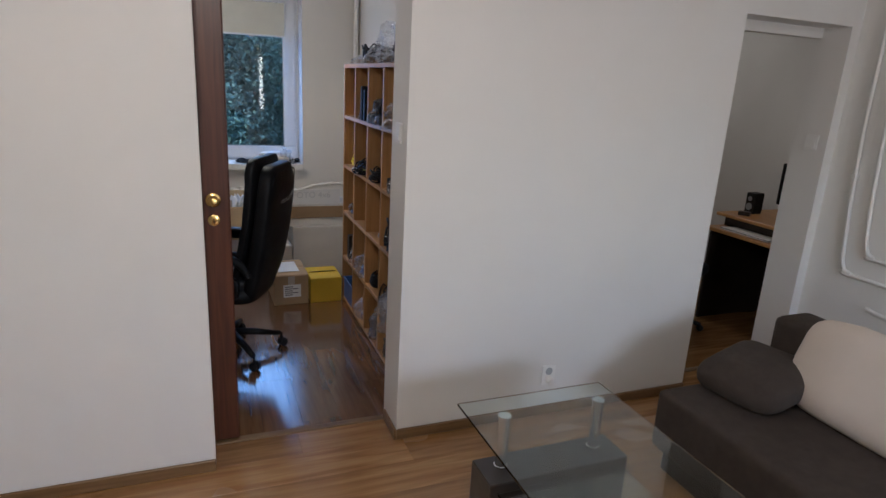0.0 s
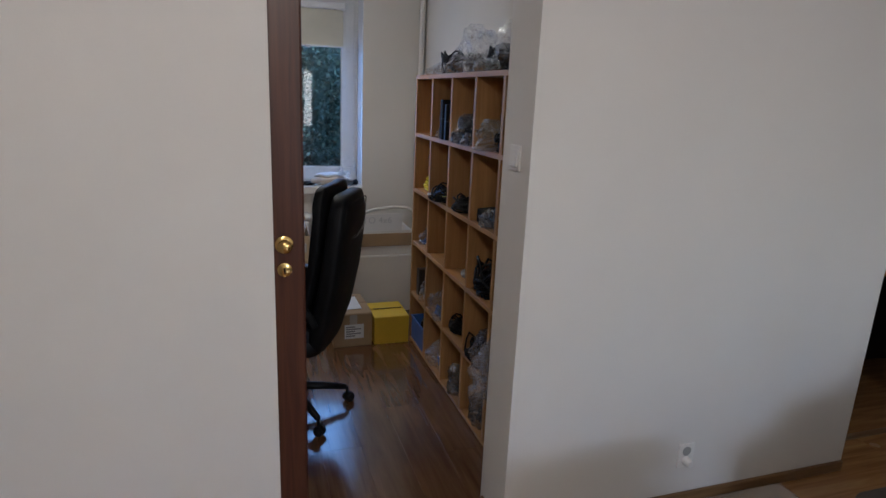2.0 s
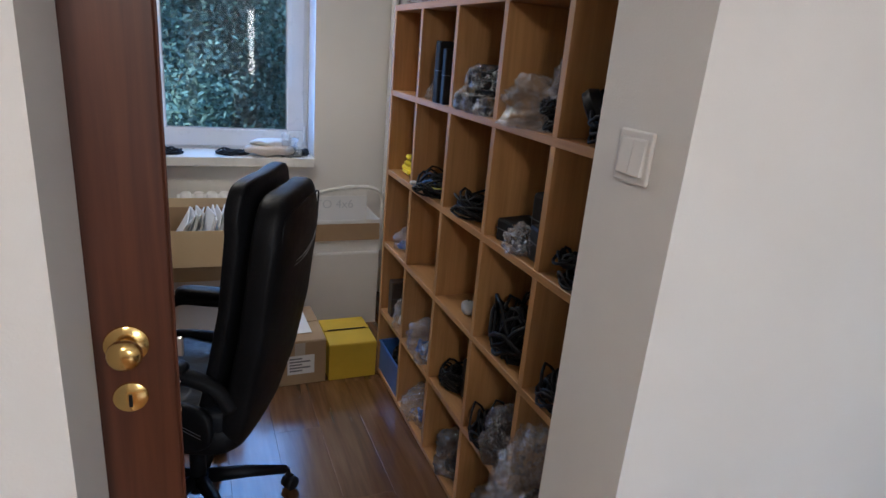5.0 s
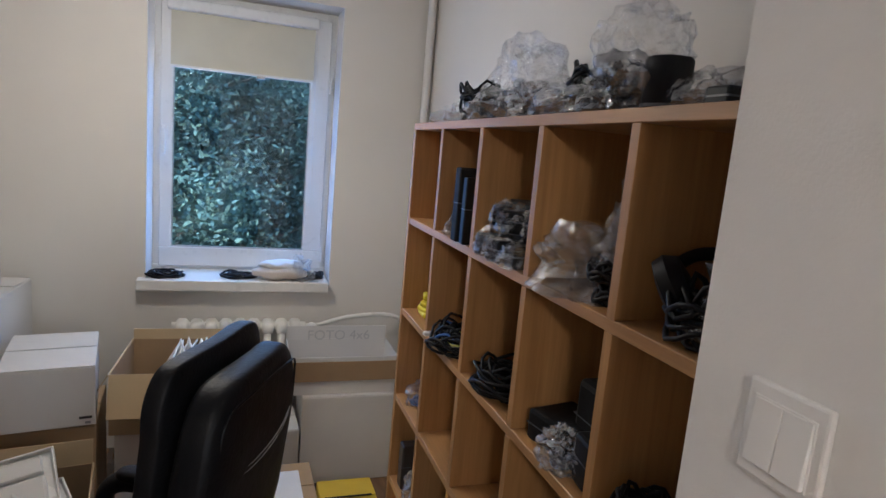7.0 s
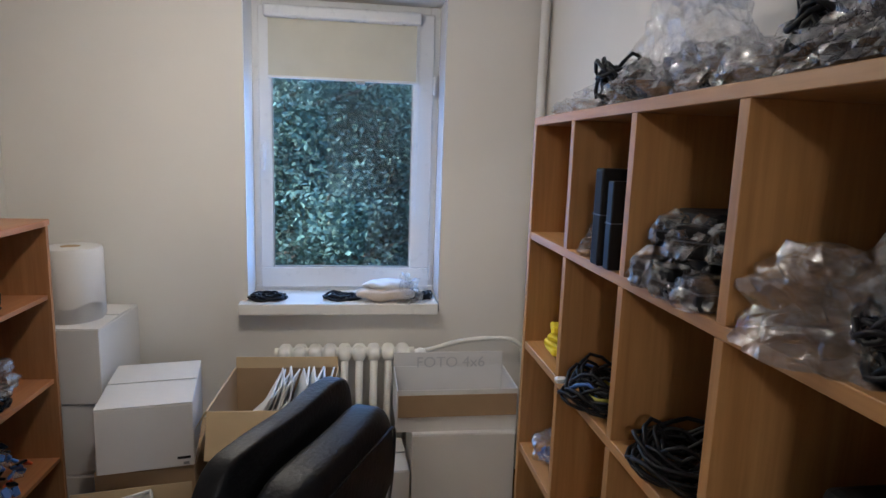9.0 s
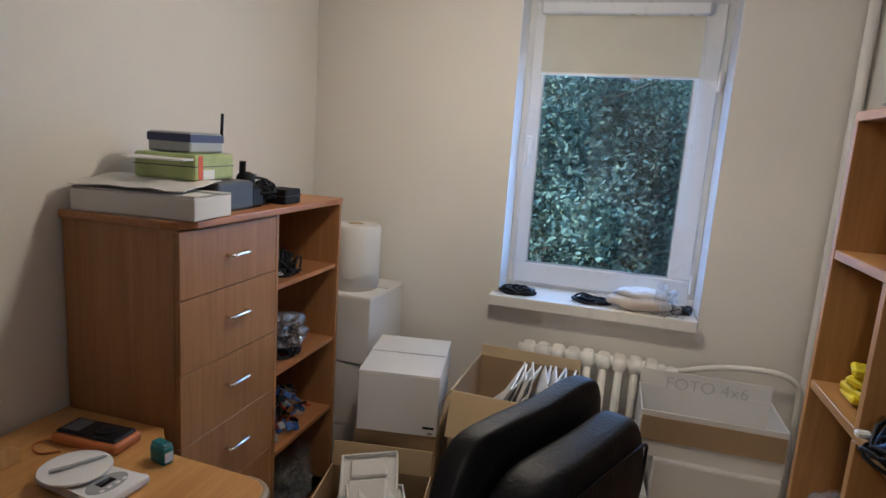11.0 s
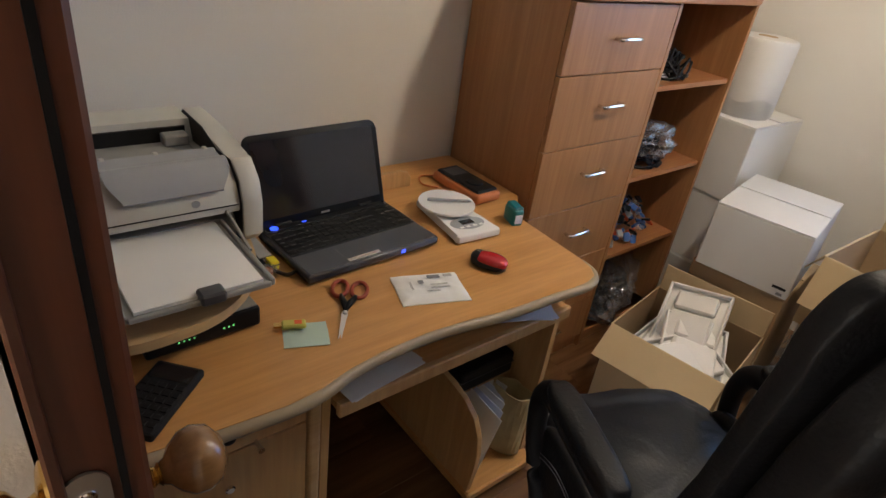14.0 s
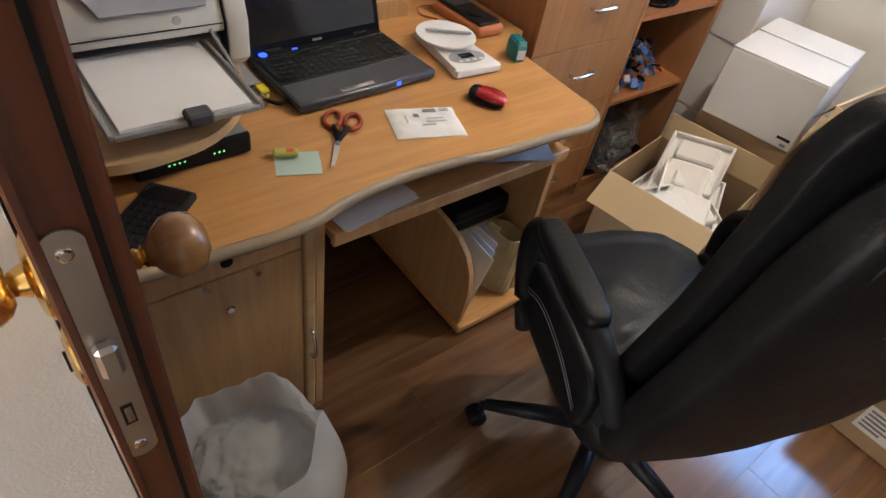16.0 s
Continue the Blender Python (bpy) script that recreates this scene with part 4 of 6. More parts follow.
# ---- cartons ----
def carton(name, m, w, d, h, mat, label, inside=None, flaps=(), tape=None, group=""):
    """A cardboard box; with an inside it is open, with flaps as (side, angle, length)."""
    t = thing(name, m, label, "box", group)
    k = 0.004
    if inside is None:
        bm = box(-w / 2, w / 2, -d / 2, d / 2, 0, h - 0.005, 0.003)
        for v in bm.verts:
            v.co += Vector((0, 0, 0)) + 0.003 * noise.noise_vector(v.co * 5 + Vector((w, d, h)) * 9)
            v.co.z = max(v.co.z, 0)
        part("body", bm, mat, t, local=True)
        for s in (-1, 1):
            bm = box(-w / 2 + 0.001, w / 2 - 0.001, min(s * 0.002, s * (d / 2 - 0.001)), max(s * 0.002, s * (d / 2 - 0.001)), h - 0.004, h, 0.0015)
            for v in bm.verts:
                v.co.z += 0.006 * (1 - abs(v.co.y) / (d / 2)) * (1 if s > 0 else 0.5)
            part("lid_flap", bm, mat, t, local=True)
    else:
        bm = box(-w / 2, w / 2, -d / 2, d / 2, 0, k)
        box(-w / 2, w / 2, -d / 2, -d / 2 + k, k, h, bm=bm)
        box(-w / 2, w / 2, d / 2 - k, d / 2, k, h, bm=bm)
        box(-w / 2, -w / 2 + k, -d / 2 + k, d / 2 - k, k, h, bm=bm)
        box(w / 2 - k, w / 2, -d / 2 + k, d / 2 - k, k, h, bm=bm)
        part("body", bm, mat, t, local=True)
        q = k + 0.0015
        for a in ((-w / 2 + q, w / 2 - q, -d / 2 + k, -d / 2 + q), (-w / 2 + q, w / 2 - q, d / 2 - q, d / 2 - k), (-w / 2 + k, -w / 2 + q, -d / 2 + q, d / 2 - q), (w / 2 - q, w / 2 - k, -d / 2 + q, d / 2 - q)):
            part("lining", box(*a, q, h - 0.001), inside, t, local=True)
        for side, ang, ln in flaps:
            wide = w if side in "fb" else d
            bm = box(-wide / 2 + 0.003, wide / 2 - 0.003, 0, ln, 0, k, 0.001)
            hx, hy, rz = {"f": (0, -d / 2, 180), "b": (0, d / 2, 0), "l": (-w / 2, 0, 90), "r": (w / 2, 0, -90)}[side]
            place = pose(hx, hy, h - 0.002, 0, 0, rz) @ pose(0, 0, 0, ang, 0, 0)
            bm.transform(place)
            part("flap", bm, inside if ang < -20 and side == "f" and inside is not CARD_IN else mat, t, local=True)
    if tape:
        part("tape", box(-0.025, 0.025, -d / 2 - 0.0025, -d / 2 - 0.0005, h * 0.45, h - 0.01), tape, t, local=True)
    return t


TAPE = plain("parcel_tape", (0.50, 0.44, 0.36), 0.3, var=0.06)
wb = carton("carton", pose(-0.298, 4.525, 0.488, 0, 0, 10), 0.325, 0.455, 0.248, WHITEBOX, "closed white cardboard box stacked above a brown one")
part("print_bar", box(0.105, 0.15, -0.2295, -0.2285, 0.03, 0.04), BLACK, wb, local=True)
part("print_bar", box(0.125, 0.145, -0.2295, -0.2285, 0.008, 0.018), INK, wb, local=True)
carton("carton", pose(-0.29, 4.52, 0, 0, 0, 6), 0.34, 0.42, 0.486, CARD, "brown cardboard box under a white one")
lo = carton("open_carton", pose(-0.262, 4.06, 0, 0, 0, 9), 0.40, 0.38, 0.35, CARD_L, "open brown cardboard box holding white plastic trays", CARD_IN, (("f", -38, 0.13), ("b", 84, 0.10)))


def tray(name, m, label):
    t = thing(name, m, label, "tray", "white trays")
    bm = box(-0.11, 0.11, -0.13, 0.13, 0, 0.006, 0.002)
    for a in ((-0.11, -0.102, -0.13, 0.13), (0.102, 0.11, -0.13, 0.13), (-0.102, 0.102, -0.13, -0.122), (-0.102, 0.102, 0.122, 0.13)):
        box(a[0], a[1], a[2], a[3], 0.006, 0.03, 0.002, bm=bm)
    part("dish", bm, WHITE, t, local=True)
    part("insert", box(-0.075, 0.075, -0.10, 0.02, 0.006, 0.05, 0.008), WHITE, t, local=True)
    part("insert", box(-0.07, 0.07, 0.035, 0.105, 0.006, 0.036, 0.006), WHITE, t, local=True)
    return t


TR = tray("plastic_tray", Matrix.Translation((-0.29, 4.13, 0.335)) @ pose(0, 0, 0, 38, -10, 14), "white moulded plastic tray in the open box")
for x, y, z, a, b, c in ((-0.22, 4.04, 0.285, 20, 6, 32), (-0.20, 3.98, 0.27, 6, 14, -20), (-0.31, 4.08, 0.23, 6, 0, 5), (-0.22, 4.02, 0.20, 0, 4, 18), (-0.31, 4.0, 0.16, 0, 2, 0)):
    copy_thing(TR, Matrix.Translation((x, y, z)) @ pose(0, 0, 0, a, b, c))
carton("carton", pose(0.165, 4.585, 0, 0, 0, 2), 0.42, 0.44, 0.425, WHITEBOX, "white cardboard box under an open one")
carton("open_carton", pose(0.178, 4.57, 0.426, 0, 0, -2), 0.455, 0.46, 0.262, CARD_L, "open brown cardboard box full of padded envelopes", CARD_IN, (("f", -72, 0.175), ("l", -60, 0.08), ("b", 86, 0.05)))
ENV = None
rnd = random.Random(5)
for i in range(13):
    m = Matrix.Translation((0.02 + 0.026 * i, 4.60 + 0.02 * rnd.random(), 0.47)) @ pose(0, 0, 0, rnd.uniform(-6, 6), 14 + 30 * math.exp(-i / 2.0) + rnd.uniform(-4, 4), rnd.uniform(-10, 10))
    if ENV is None:
        bm = wrinkle(box(-0.004, 0.004, -0.12, 0.12, 0, 0.255, 0.003), 0.002, 20)
        ENV = solo("envelope", bm, PAPER, "white padded envelope standing in the open box", "envelope", m, group="envelopes in the box")
    else:
        copy_thing(ENV, m)
# stack by the corner
carton("carton", pose(-0.735, 4.82, 0, 0, 0, 0), 0.46, 0.40, 0.30, WHITEBOX, "white cardboard box at the bottom of a stack")
carton("carton", pose(-0.74, 4.82, 0.302, 0, 0, 1), 0.45, 0.40, 0.31, WHITEBOX, "white cardboard box in the middle of a stack")
carton("carton", pose(-0.735, 4.815, 0.614, 0, 0, -2), 0.44, 0.39, 0.315, WHITEBOX, "white cardboard box on top of a stack")
fr = thing("foam_roll", (-0.685, 4.79, 0.93), "roll of white foam wrap standing on stacked boxes", "roll")
bm = lathe([(0.112, 0.0), (0.118, 0.01), (0.118, 0.29), (0.112, 0.30), (0.04, 0.302), (0.04, 0.30)], 32)
wrinkle(bm, 0.004, 9)
part("roll", bm, WHITEBOX, fr, smooth=True, local=True)
part("core", lathe([(0.036, 0.01), (0.036, 0.303), (0.032, 0.303)], 20), CARD, fr, local=True)
sh = grid_sheet(0.26, 0.10, 12, 6)
for v in sh.verts:
    v.co = Vector((0.119 * math.sin(v.co.x / 0.14 + 0.6), -0.119 * math.cos(v.co.x / 0.14 + 0.6) - 0.004 - 0.03 * max(0, -v.co.y), 0.02 + v.co.y + 0.01 * math.sin(v.co.x * 30)))
part("loose_end", sh, WHITEBOX, fr, smooth=True, local=True)

# boxes beside the shelf
ft = carton("open_carton", pose(0.935, 4.745, 0.458, 0, 0, 0), 0.535, 0.30, 0.19, WHITEBOX, "open white cardboard box with handwriting and a folded-out brown flap", WHITEBOX, (("b", 88, 0.07),))
part("flap", wrinkle(box(-0.262, 0.262, -0.158, -0.154, 0.07, 0.170, 0.001), 0.002, 8), CARD_IN, ft, "brown flap folded down", local=True)
cu = bpy.data.curves.new("writing", "FONT")
cu.body, cu.size, cu.extrude = "FOTO 4x6", 0.075, 0.0003
cu.materials.append(INK_L)
wr = new("writing", cu)
wr.parent = ft
wr.matrix_basis = Matrix.Translation((-0.16, 0.142, 0.185)) @ pose(0, 0, 0, 90, 0, 0)
carton("carton", pose(0.965, 4.73, 0.0, 0, 0, 0), 0.46, 0.32, 0.456, WHITEBOX, "large flat-fronted white cardboard box", None)
carton("carton", pose(0.55, 4.70, 0.0, 0, 0, 3), 0.34, 0.30, 0.30, WHITEBOX, "white cardboard box before the radiator")
cb = carton("carton", pose(0.635, 4.16, 0, 0, 0, 1), 0.255, 0.40, 0.235, CARD, "brown cardboard parcel with a paper label on the floor", tape=TAPE)
part("paper_label", box(-0.06, 0.07, -0.2032, -0.2022, 0.06, 0.16), PAPER, cb, "white address label", local=True)
for i in range(5):
    part("label_print", box(-0.05, 0.01 + 0.04 * (i % 2), -0.2039, -0.2033, 0.075 + i * 0.016, 0.083 + i * 0.016), INK, cb, local=True)
part("paper_sheet", box(-0.09, 0.07, -0.13, 0.12, 0.242, 0.244), PAPER, cb, local=True)
yb = carton("carton", pose(0.902, 4.11, 0, 0, 0, 0), 0.24, 0.30, 0.195, YELLOW, "yellow cardboard box with a black strap slit on the floor")
part("slit", box(-0.1, 0.1, -0.005, 0.006, 0.2015, 0.2035), BLACK, yb, local=True)

# ---- things on the sill ----
def cable_hank(at, radius, loops, r, seed, mat, label, squash=0.75, flat=0.35):
    bm = coil((0, 0, 0), radius, loops, r, seed, flat, squash)
    return solo("cable_coil", bm, mat, label, "cable", Matrix.Translation(at), smooth="all")


SZ = 0.926
cable_hank((0.062, 5.10, SZ), 0.088, 9, 0.0055, 1, BLACK, "black cable coiled on the window sill", 0.6)
cable_hank((0.425, 5.11, SZ), 0.09, 7, 0.0055, 2, BLACK, "black cable coiled on the window sill", 0.6, 0.28)
cable_hank((0.805, 5.12, SZ), 0.06, 7, 0.006, 3, BLACK, "black cable bundled at the sill's end", 0.8, 0.6)
bg = thing("padded_pouch", (0.635, 5.085, SZ), "beige fabric pouch with clear wrapper on the sill", "pouch")
part("body", wrinkle(sell(0.145, 0.08, 0.032, 0.7, 0.9, 48, 18, at=(0, 0, 0.036)), 0.010, 14), CREAM, bg, smooth="all", local=True)
part("flap", wrinkle(sell(0.122, 0.064, 0.022, 0.8, 1.0, 48, 16, at=(0.012, 0.012, 0.076)), 0.013, 20, 2), WHITEBOX, bg, smooth="all", local=True)
part("wrapper", crumple(0.055, 0.05, 0.075, 3.3, 4, 0.8, at=(0.105, -0.02, 0.0)), CLEAR, bg, local=True)

# ---- contents of the cube shelf ----
def cell(c, r):
    """Middle of a cube's floor."""
    return (COLY[c] + COLY[c + 1]) / 2, ROWZ[r + 1]


def bag(at, size, seed, mat, label, sub=4, rough=0.4, turn=0, inner=None):
    t = thing("plastic_bag", Matrix.Translation(at) @ pose(0, 0, 0, 0, 0, turn), label, "bag")
    part("wrap", crumple(size[0], size[1], size[2], seed, sub, rough), mat, t, local=True)
    if inner:
        part("contents", coil((0, 0, 0.004), min(size[0], size[1]) * 0.62, 6, 0.006, seed, 0.9, 0.8), inner, t, local=True)
    return t


def gadget(at, size, label, mat=BLACK, turn=0, name="black_case", cat="case", lean=0):
    t = thing(name, Matrix.Translation(at) @ pose(0, 0, 0, 0, lean, turn), label, cat)
    a, b, c = size
    part("shell", box(-a / 2, a / 2, -b / 2, b / 2, 0, c, min(a, b, c) * 0.12, seg=2), mat, t, local=True)
    part("seam_line", box(-a / 2 - 0.0006, a / 2 + 0.0006, -b / 2 - 0.0006, b / 2 + 0.0006, c * 0.52, c * 0.52 + 0.003), DARKGREY, t, local=True)
    return t


def ragged(at, size, seed, mat, label, name="cable_heap", cat="cables", loops=12, r=0.0045):
    rnd = random.Random(seed)
    t = thing(name, Matrix.Translation(at), label, cat)
    for k in range(3):
        part("cable", coil((rnd.uniform(-0.02, 0.02), rnd.uniform(-0.03, 0.03), 0.002 + 0.02 * k), min(size[0], size[1]) * rnd.uniform(0.75, 1.0), loops // 2 + k, r, seed + k * 5.1, size[2] / min(size[0], size[1]), 1.0), mat, t, smooth="all", local=True)
    for k in range(2):
        x, y = rnd.uniform(-0.6, 0.6) * size[0], rnd.uniform(-0.6, 0.6) * size[1]
        bm = box(-0.012, 0.012, -0.02, 0.02, 0, 0.014, 0.003)
        bm.transform(Matrix.Translation((x, y, size[2] * 0.8)) @ pose(0, 0, 0, rnd.uniform(-30, 30), rnd.uniform(-30, 30), rnd.uniform(0, 180)))
        part("plug", bm, mat, t, local=True)
    return t


XM = 1.17
y, z = cell(0, 0); gadget((1.12, y - 0.08, z), (0.05, 0.03, 0.018), "small black plastic clip on the shelf", name="clip", cat="clip")
y, z = cell(1, 0)
gadget((1.10, y - 0.05, z), (0.16, 0.045, 0.215), "black hard drive case standing upright", BLACK_M)
gadget((1.14, y + 0.015, z), (0.15, 0.05, 0.15), "dark box standing beside a black case", BLACK)
gadget((1.11, y - 0.105, z), (0.17, 0.03, 0.19), "slim dark case wrapped in film", BLACK)
bag((1.09, y + 0.06, z), (0.05, 0.03, 0.05), 2.2, CLEAR, "small clear plastic bag")
y, z = cell(2, 0)
gadget((1.17, y + 0.02, z), (0.18, 0.16, 0.15), "black electronics box among wrapped parts", BLACK_M)
for k, (dx, dy, dz) in enumerate(((-0.08, -0.09, 0), (-0.09, 0.0, 0), (-0.085, 0.085, 0), (-0.04, -0.10, 0.075), (-0.075, -0.035, 0.075), (-0.06, 0.06, 0.08), (0.0, -0.11, 0.13))):
    tt = gadget((1.14 + dx, y + dy, z + dz), (0.065, 0.06, 0.055), "small black adapter wrapped in clear film", BLACK, turn=10 * k, name="adapter", cat="adapter")
    part("film", crumple(0.045, 0.042, 0.042, 3.7 + k, 3, 0.45), CLEAR2, tt, local=True)
y, z = cell(3, 0)
bag((1.135, y + 0.02, z), (0.115, 0.135, 0.085), 1.3, CLEAR, "large crumpled clear plastic bag", 4, 0.45)
bag((1.19, y - 0.07, z), (0.10, 0.075, 0.17), 6.1, CLEAR2, "hazy plastic wrap bunched upright", 4, 0.5)
ragged((1.12, y - 0.09, z), (0.06, 0.06, 0.05), 3, BLACK, "black cables spilling under a clear bag")
y, z = cell(4, 0)
hp = thing("headphones", Matrix.Translation((1.10, y + 0.085, z)) @ pose(0, 0, 0, 0, 0, 20), "black padded headphones lying in a cube", "headphones")
part("ear_cup", lathe([(0.03, 0), (0.055, 0.006), (0.06, 0.025), (0.05, 0.045), (0.02, 0.05)], 24, m=pose(-0.02, 0.03, 0.06, 60, 0, 30)), BLACK, hp, smooth=True, local=True)
part("ear_cup", lathe([(0.03, 0), (0.055, 0.006), (0.06, 0.025), (0.05, 0.045), (0.02, 0.05)], 24, m=pose(0.03, -0.10, 0.05, 75, 0, -20)), BLACK, hp, smooth=True, local=True)
part("headband", tube(smooth_path([(-0.02, 0.03, 0.09), (0.05, 0.02, 0.125), (0.10, -0.05, 0.13), (0.07, -0.11, 0.11), (0.03, -0.10, 0.08)], 6), 0.011, 8), BLACK_M, hp, smooth="all", local=True)
bag((1.15, y - 0.06, z), (0.11, 0.09, 0.11), 8.1, GREYBAG, "smoky plastic bag with dark contents", inner=BLACK)
ragged((1.12, y + 0.02, z), (0.08, 0.10, 0.07), 11, BLACK, "tangle of black cables")

y, z = cell(0, 1)
yp = thing("yellow_packet", Matrix.Translation((1.12, y + 0.01, z)), "bright yellow plastic packets stacked loosely", "packet")
for k in range(4):
    bm = wrinkle(box(-0.055, 0.055, -0.045, 0.045, 0, 0.02, 0.006), 0.006, 18, k)
    bm.transform(Matrix.Translation((0, 0.01 * math.sin(k * 3), 0.022 * k + 0.004)) @ pose(0, 0, 0, 8 * math.sin(k), 6 * math.cos(2 * k), 25 * k))
    part("packet", bm, YELLOW2, yp, local=True)
y, z = cell(1, 1)
t = ragged((1.10, y, z), (0.10, 0.12, 0.06), 21, BLACK, "coiled black cables with blue and yellow plugs", loops=12)
part("blue_cable", coil((0.0, 0.01, 0.02), 0.08, 3, 0.005, 4, 0.6, 1.0), BLUE, t, local=True, smooth="all")
part("yellow_cable", coil((0.0, -0.03, 0.03), 0.07, 2, 0.005, 9, 0.5, 0.9), GOLDC, t, local=True, smooth="all")
part("white_plug", box(-0.10, -0.07, 0.08, 0.10, 0.02, 0.035, 0.004), WHITE, t, local=True)
y, z = cell(2, 1)
ragged((1.12, y + 0.02, z), (0.10, 0.12, 0.05), 27, BLACK, "black cables heaped on the shelf", loops=11)
bag((1.20, y - 0.08, z), (0.07, 0.05, 0.15), 4.4, CLEAR, "clear plastic bag hanging over cables", rough=0.5)
gadget((1.09, y - 0.11, z), (0.035, 0.03, 0.02), "small blue plastic cable plug", BLUE, name="plug", cat="plug")
y, z = cell(3, 1)
gadget((1.20, y - 0.02, z), (0.16, 0.12, 0.17), "black boxy speaker in a cube", BLACK_M)
gadget((1.13, y + 0.06, z), (0.13, 0.14, 0.07), "black plastic power adapter block", BLACK_M, turn=12)
gadget((1.12, y - 0.10, z), (0.12, 0.07, 0.10), "black plastic power adapter block", BLACK, turn=-8)
bag((1.075, y - 0.02, z), (0.05, 0.065, 0.05), 5.9, CLEAR2, "small clear bag of parts", inner=DARKGREY)
y, z = cell(4, 1)
gadget((1.22, y + 0.0, z), (0.12, 0.22, 0.05), "flat black plastic case lying down", BLACK_M)
ragged((1.10, y + 0.08, z), (0.06, 0.07, 0.05), 31, BLACK, "black cable in a cube")

y, z = cell(0, 2)
bag((1.10, y + 0.03, z), (0.05, 0.06, 0.06), 7.7, CLEAR2, "small bag with blue parts", inner=BLUE)
gadget((1.12, y - 0.07, z), (0.05, 0.05, 0.09), "dark blue jar-like tin", BLUE, name="tin", cat="tin")
y, z = cell(2, 2)
ms = thing("computer_mouse", Matrix.Translation((1.10, y + 0.0, z)) @ pose(0, 0, 0, 0, 0, 70), "grey computer mouse lying on the shelf", "mouse")
part("shell", sell(0.05, 0.028, 0.018, 0.8, 0.8, 24, 12, at=(0, 0, 0.017)), GREYP, ms, smooth="all", local=True)
part("wheel", box(0.02, 0.034, -0.003, 0.003, 0.03, 0.036, 0.002), BLACK, ms, local=True)
y, z = cell(3, 2)
ragged((1.14, y + 0.0, z), (0.12, 0.13, 0.17), 41, BLACK, "tall tangle of black cables", loops=16, r=0.007)
gadget((1.24, y - 0.05, z), (0.12, 0.13, 0.22), "black box standing behind cables", BLACK_M)
y, z = cell(4, 2)
ragged((1.12, y + 0.05, z), (0.10, 0.11, 0.09), 47, BLACK, "black cables with moulded plugs", loops=11)
gadget((1.17, y - 0.09, z), (0.17, 0.015, 0.20), "white plastic strip leaning in a cube", WHITE, name="plastic_strip", cat="strip")

y, z = cell(0, 3)
gadget((1.13, y + 0.06, z), (0.16, 0.06, 0.18), "dark brown box standing in a cube", DARKWOOD)
bag((1.10, y - 0.06, z), (0.06, 0.06, 0.09), 9.2, CLEAR2, "clear bag with pale parts", inner=WHITE)
y, z = cell(1, 3)
bag((1.11, y + 0.0, z), (0.09, 0.11, 0.09), 10.3, CLEAR2, "bag of blue and white packets", inner=BLUE)
bag((1.10, y - 0.07, z), (0.05, 0.05, 0.06), 10.9, CLEAR2, "small bag of pale blue parts", inner=PAPER_B)
y, z = cell(2, 3)
gadget((1.15, y - 0.04, z), (0.10, 0.10, 0.16), "black webcam-like device on the shelf", BLACK)
ragged((1.11, y + 0.05, z), (0.07, 0.07, 0.05), 53, BLACK, "black cable beside a device")
y, z = cell(3, 3)
ragged((1.12, y + 0.02, z), (0.09, 0.11, 0.11), 59, BLACK, "dark bundle of cables", loops=12)
bag((1.10, y - 0.05, z), (0.08, 0.09, 0.12), 12.1, GREYBAG, "smoky plastic bag with cables", inner=BLACK)
y, z = cell(4, 3)
bag((1.075, y + 0.04, z), (0.135, 0.125, 0.155), 13.4, CLEAR, "big clear plastic bag bulging from a cube", 5, 0.45, inner=BLACK)
y, z = cell(0, 4)
cr = thing("blue_crate", (1.15, y, z), "blue plastic crate with black parts at the shelf's foot", "crate")
bm = box(-0.11, 0.13, -0.14, 0.14, 0, 0.005)
for a in ((-0.11, -0.105, -0.14, 0.14), (0.125, 0.13, -0.14, 0.14), (-0.105, 0.125, -0.14, -0.135), (-0.105, 0.125, 0.135, 0.14)):
    box(a[0], a[1], a[2], a[3], 0.005, 0.16, bm=bm)
part("body", bm, BLUE, cr, local=True)
part("rim", tube([(-0.112, -0.142, 0.157), (0.132, -0.142, 0.157), (0.132, 0.142, 0.157), (-0.112, 0.142, 0.157)], 0.006, 6, closed=True), BLUE, cr, local=True)
part("contents", crumple(0.08, 0.10, 0.11, 15, 4, 0.4, at=(0.01, 0, 0.01)), BLACK, cr, local=True)
for c, sd, lab in ((1, 61, "bluish bag of parts on the lowest shelf"), (2, 67, "dark bag on the lowest shelf"), (3, 71, "dark bag of cables on the lowest shelf"), (4, 73, "dark bag of cables on the lowest shelf")):
    y, z = cell(c, 4)
    bag((1.14, y, z), (0.10, 0.11, 0.10), sd * 0.31, CLEAR2 if c == 1 else GREYBAG, lab, inner=BLUE if c == 1 else BLACK)

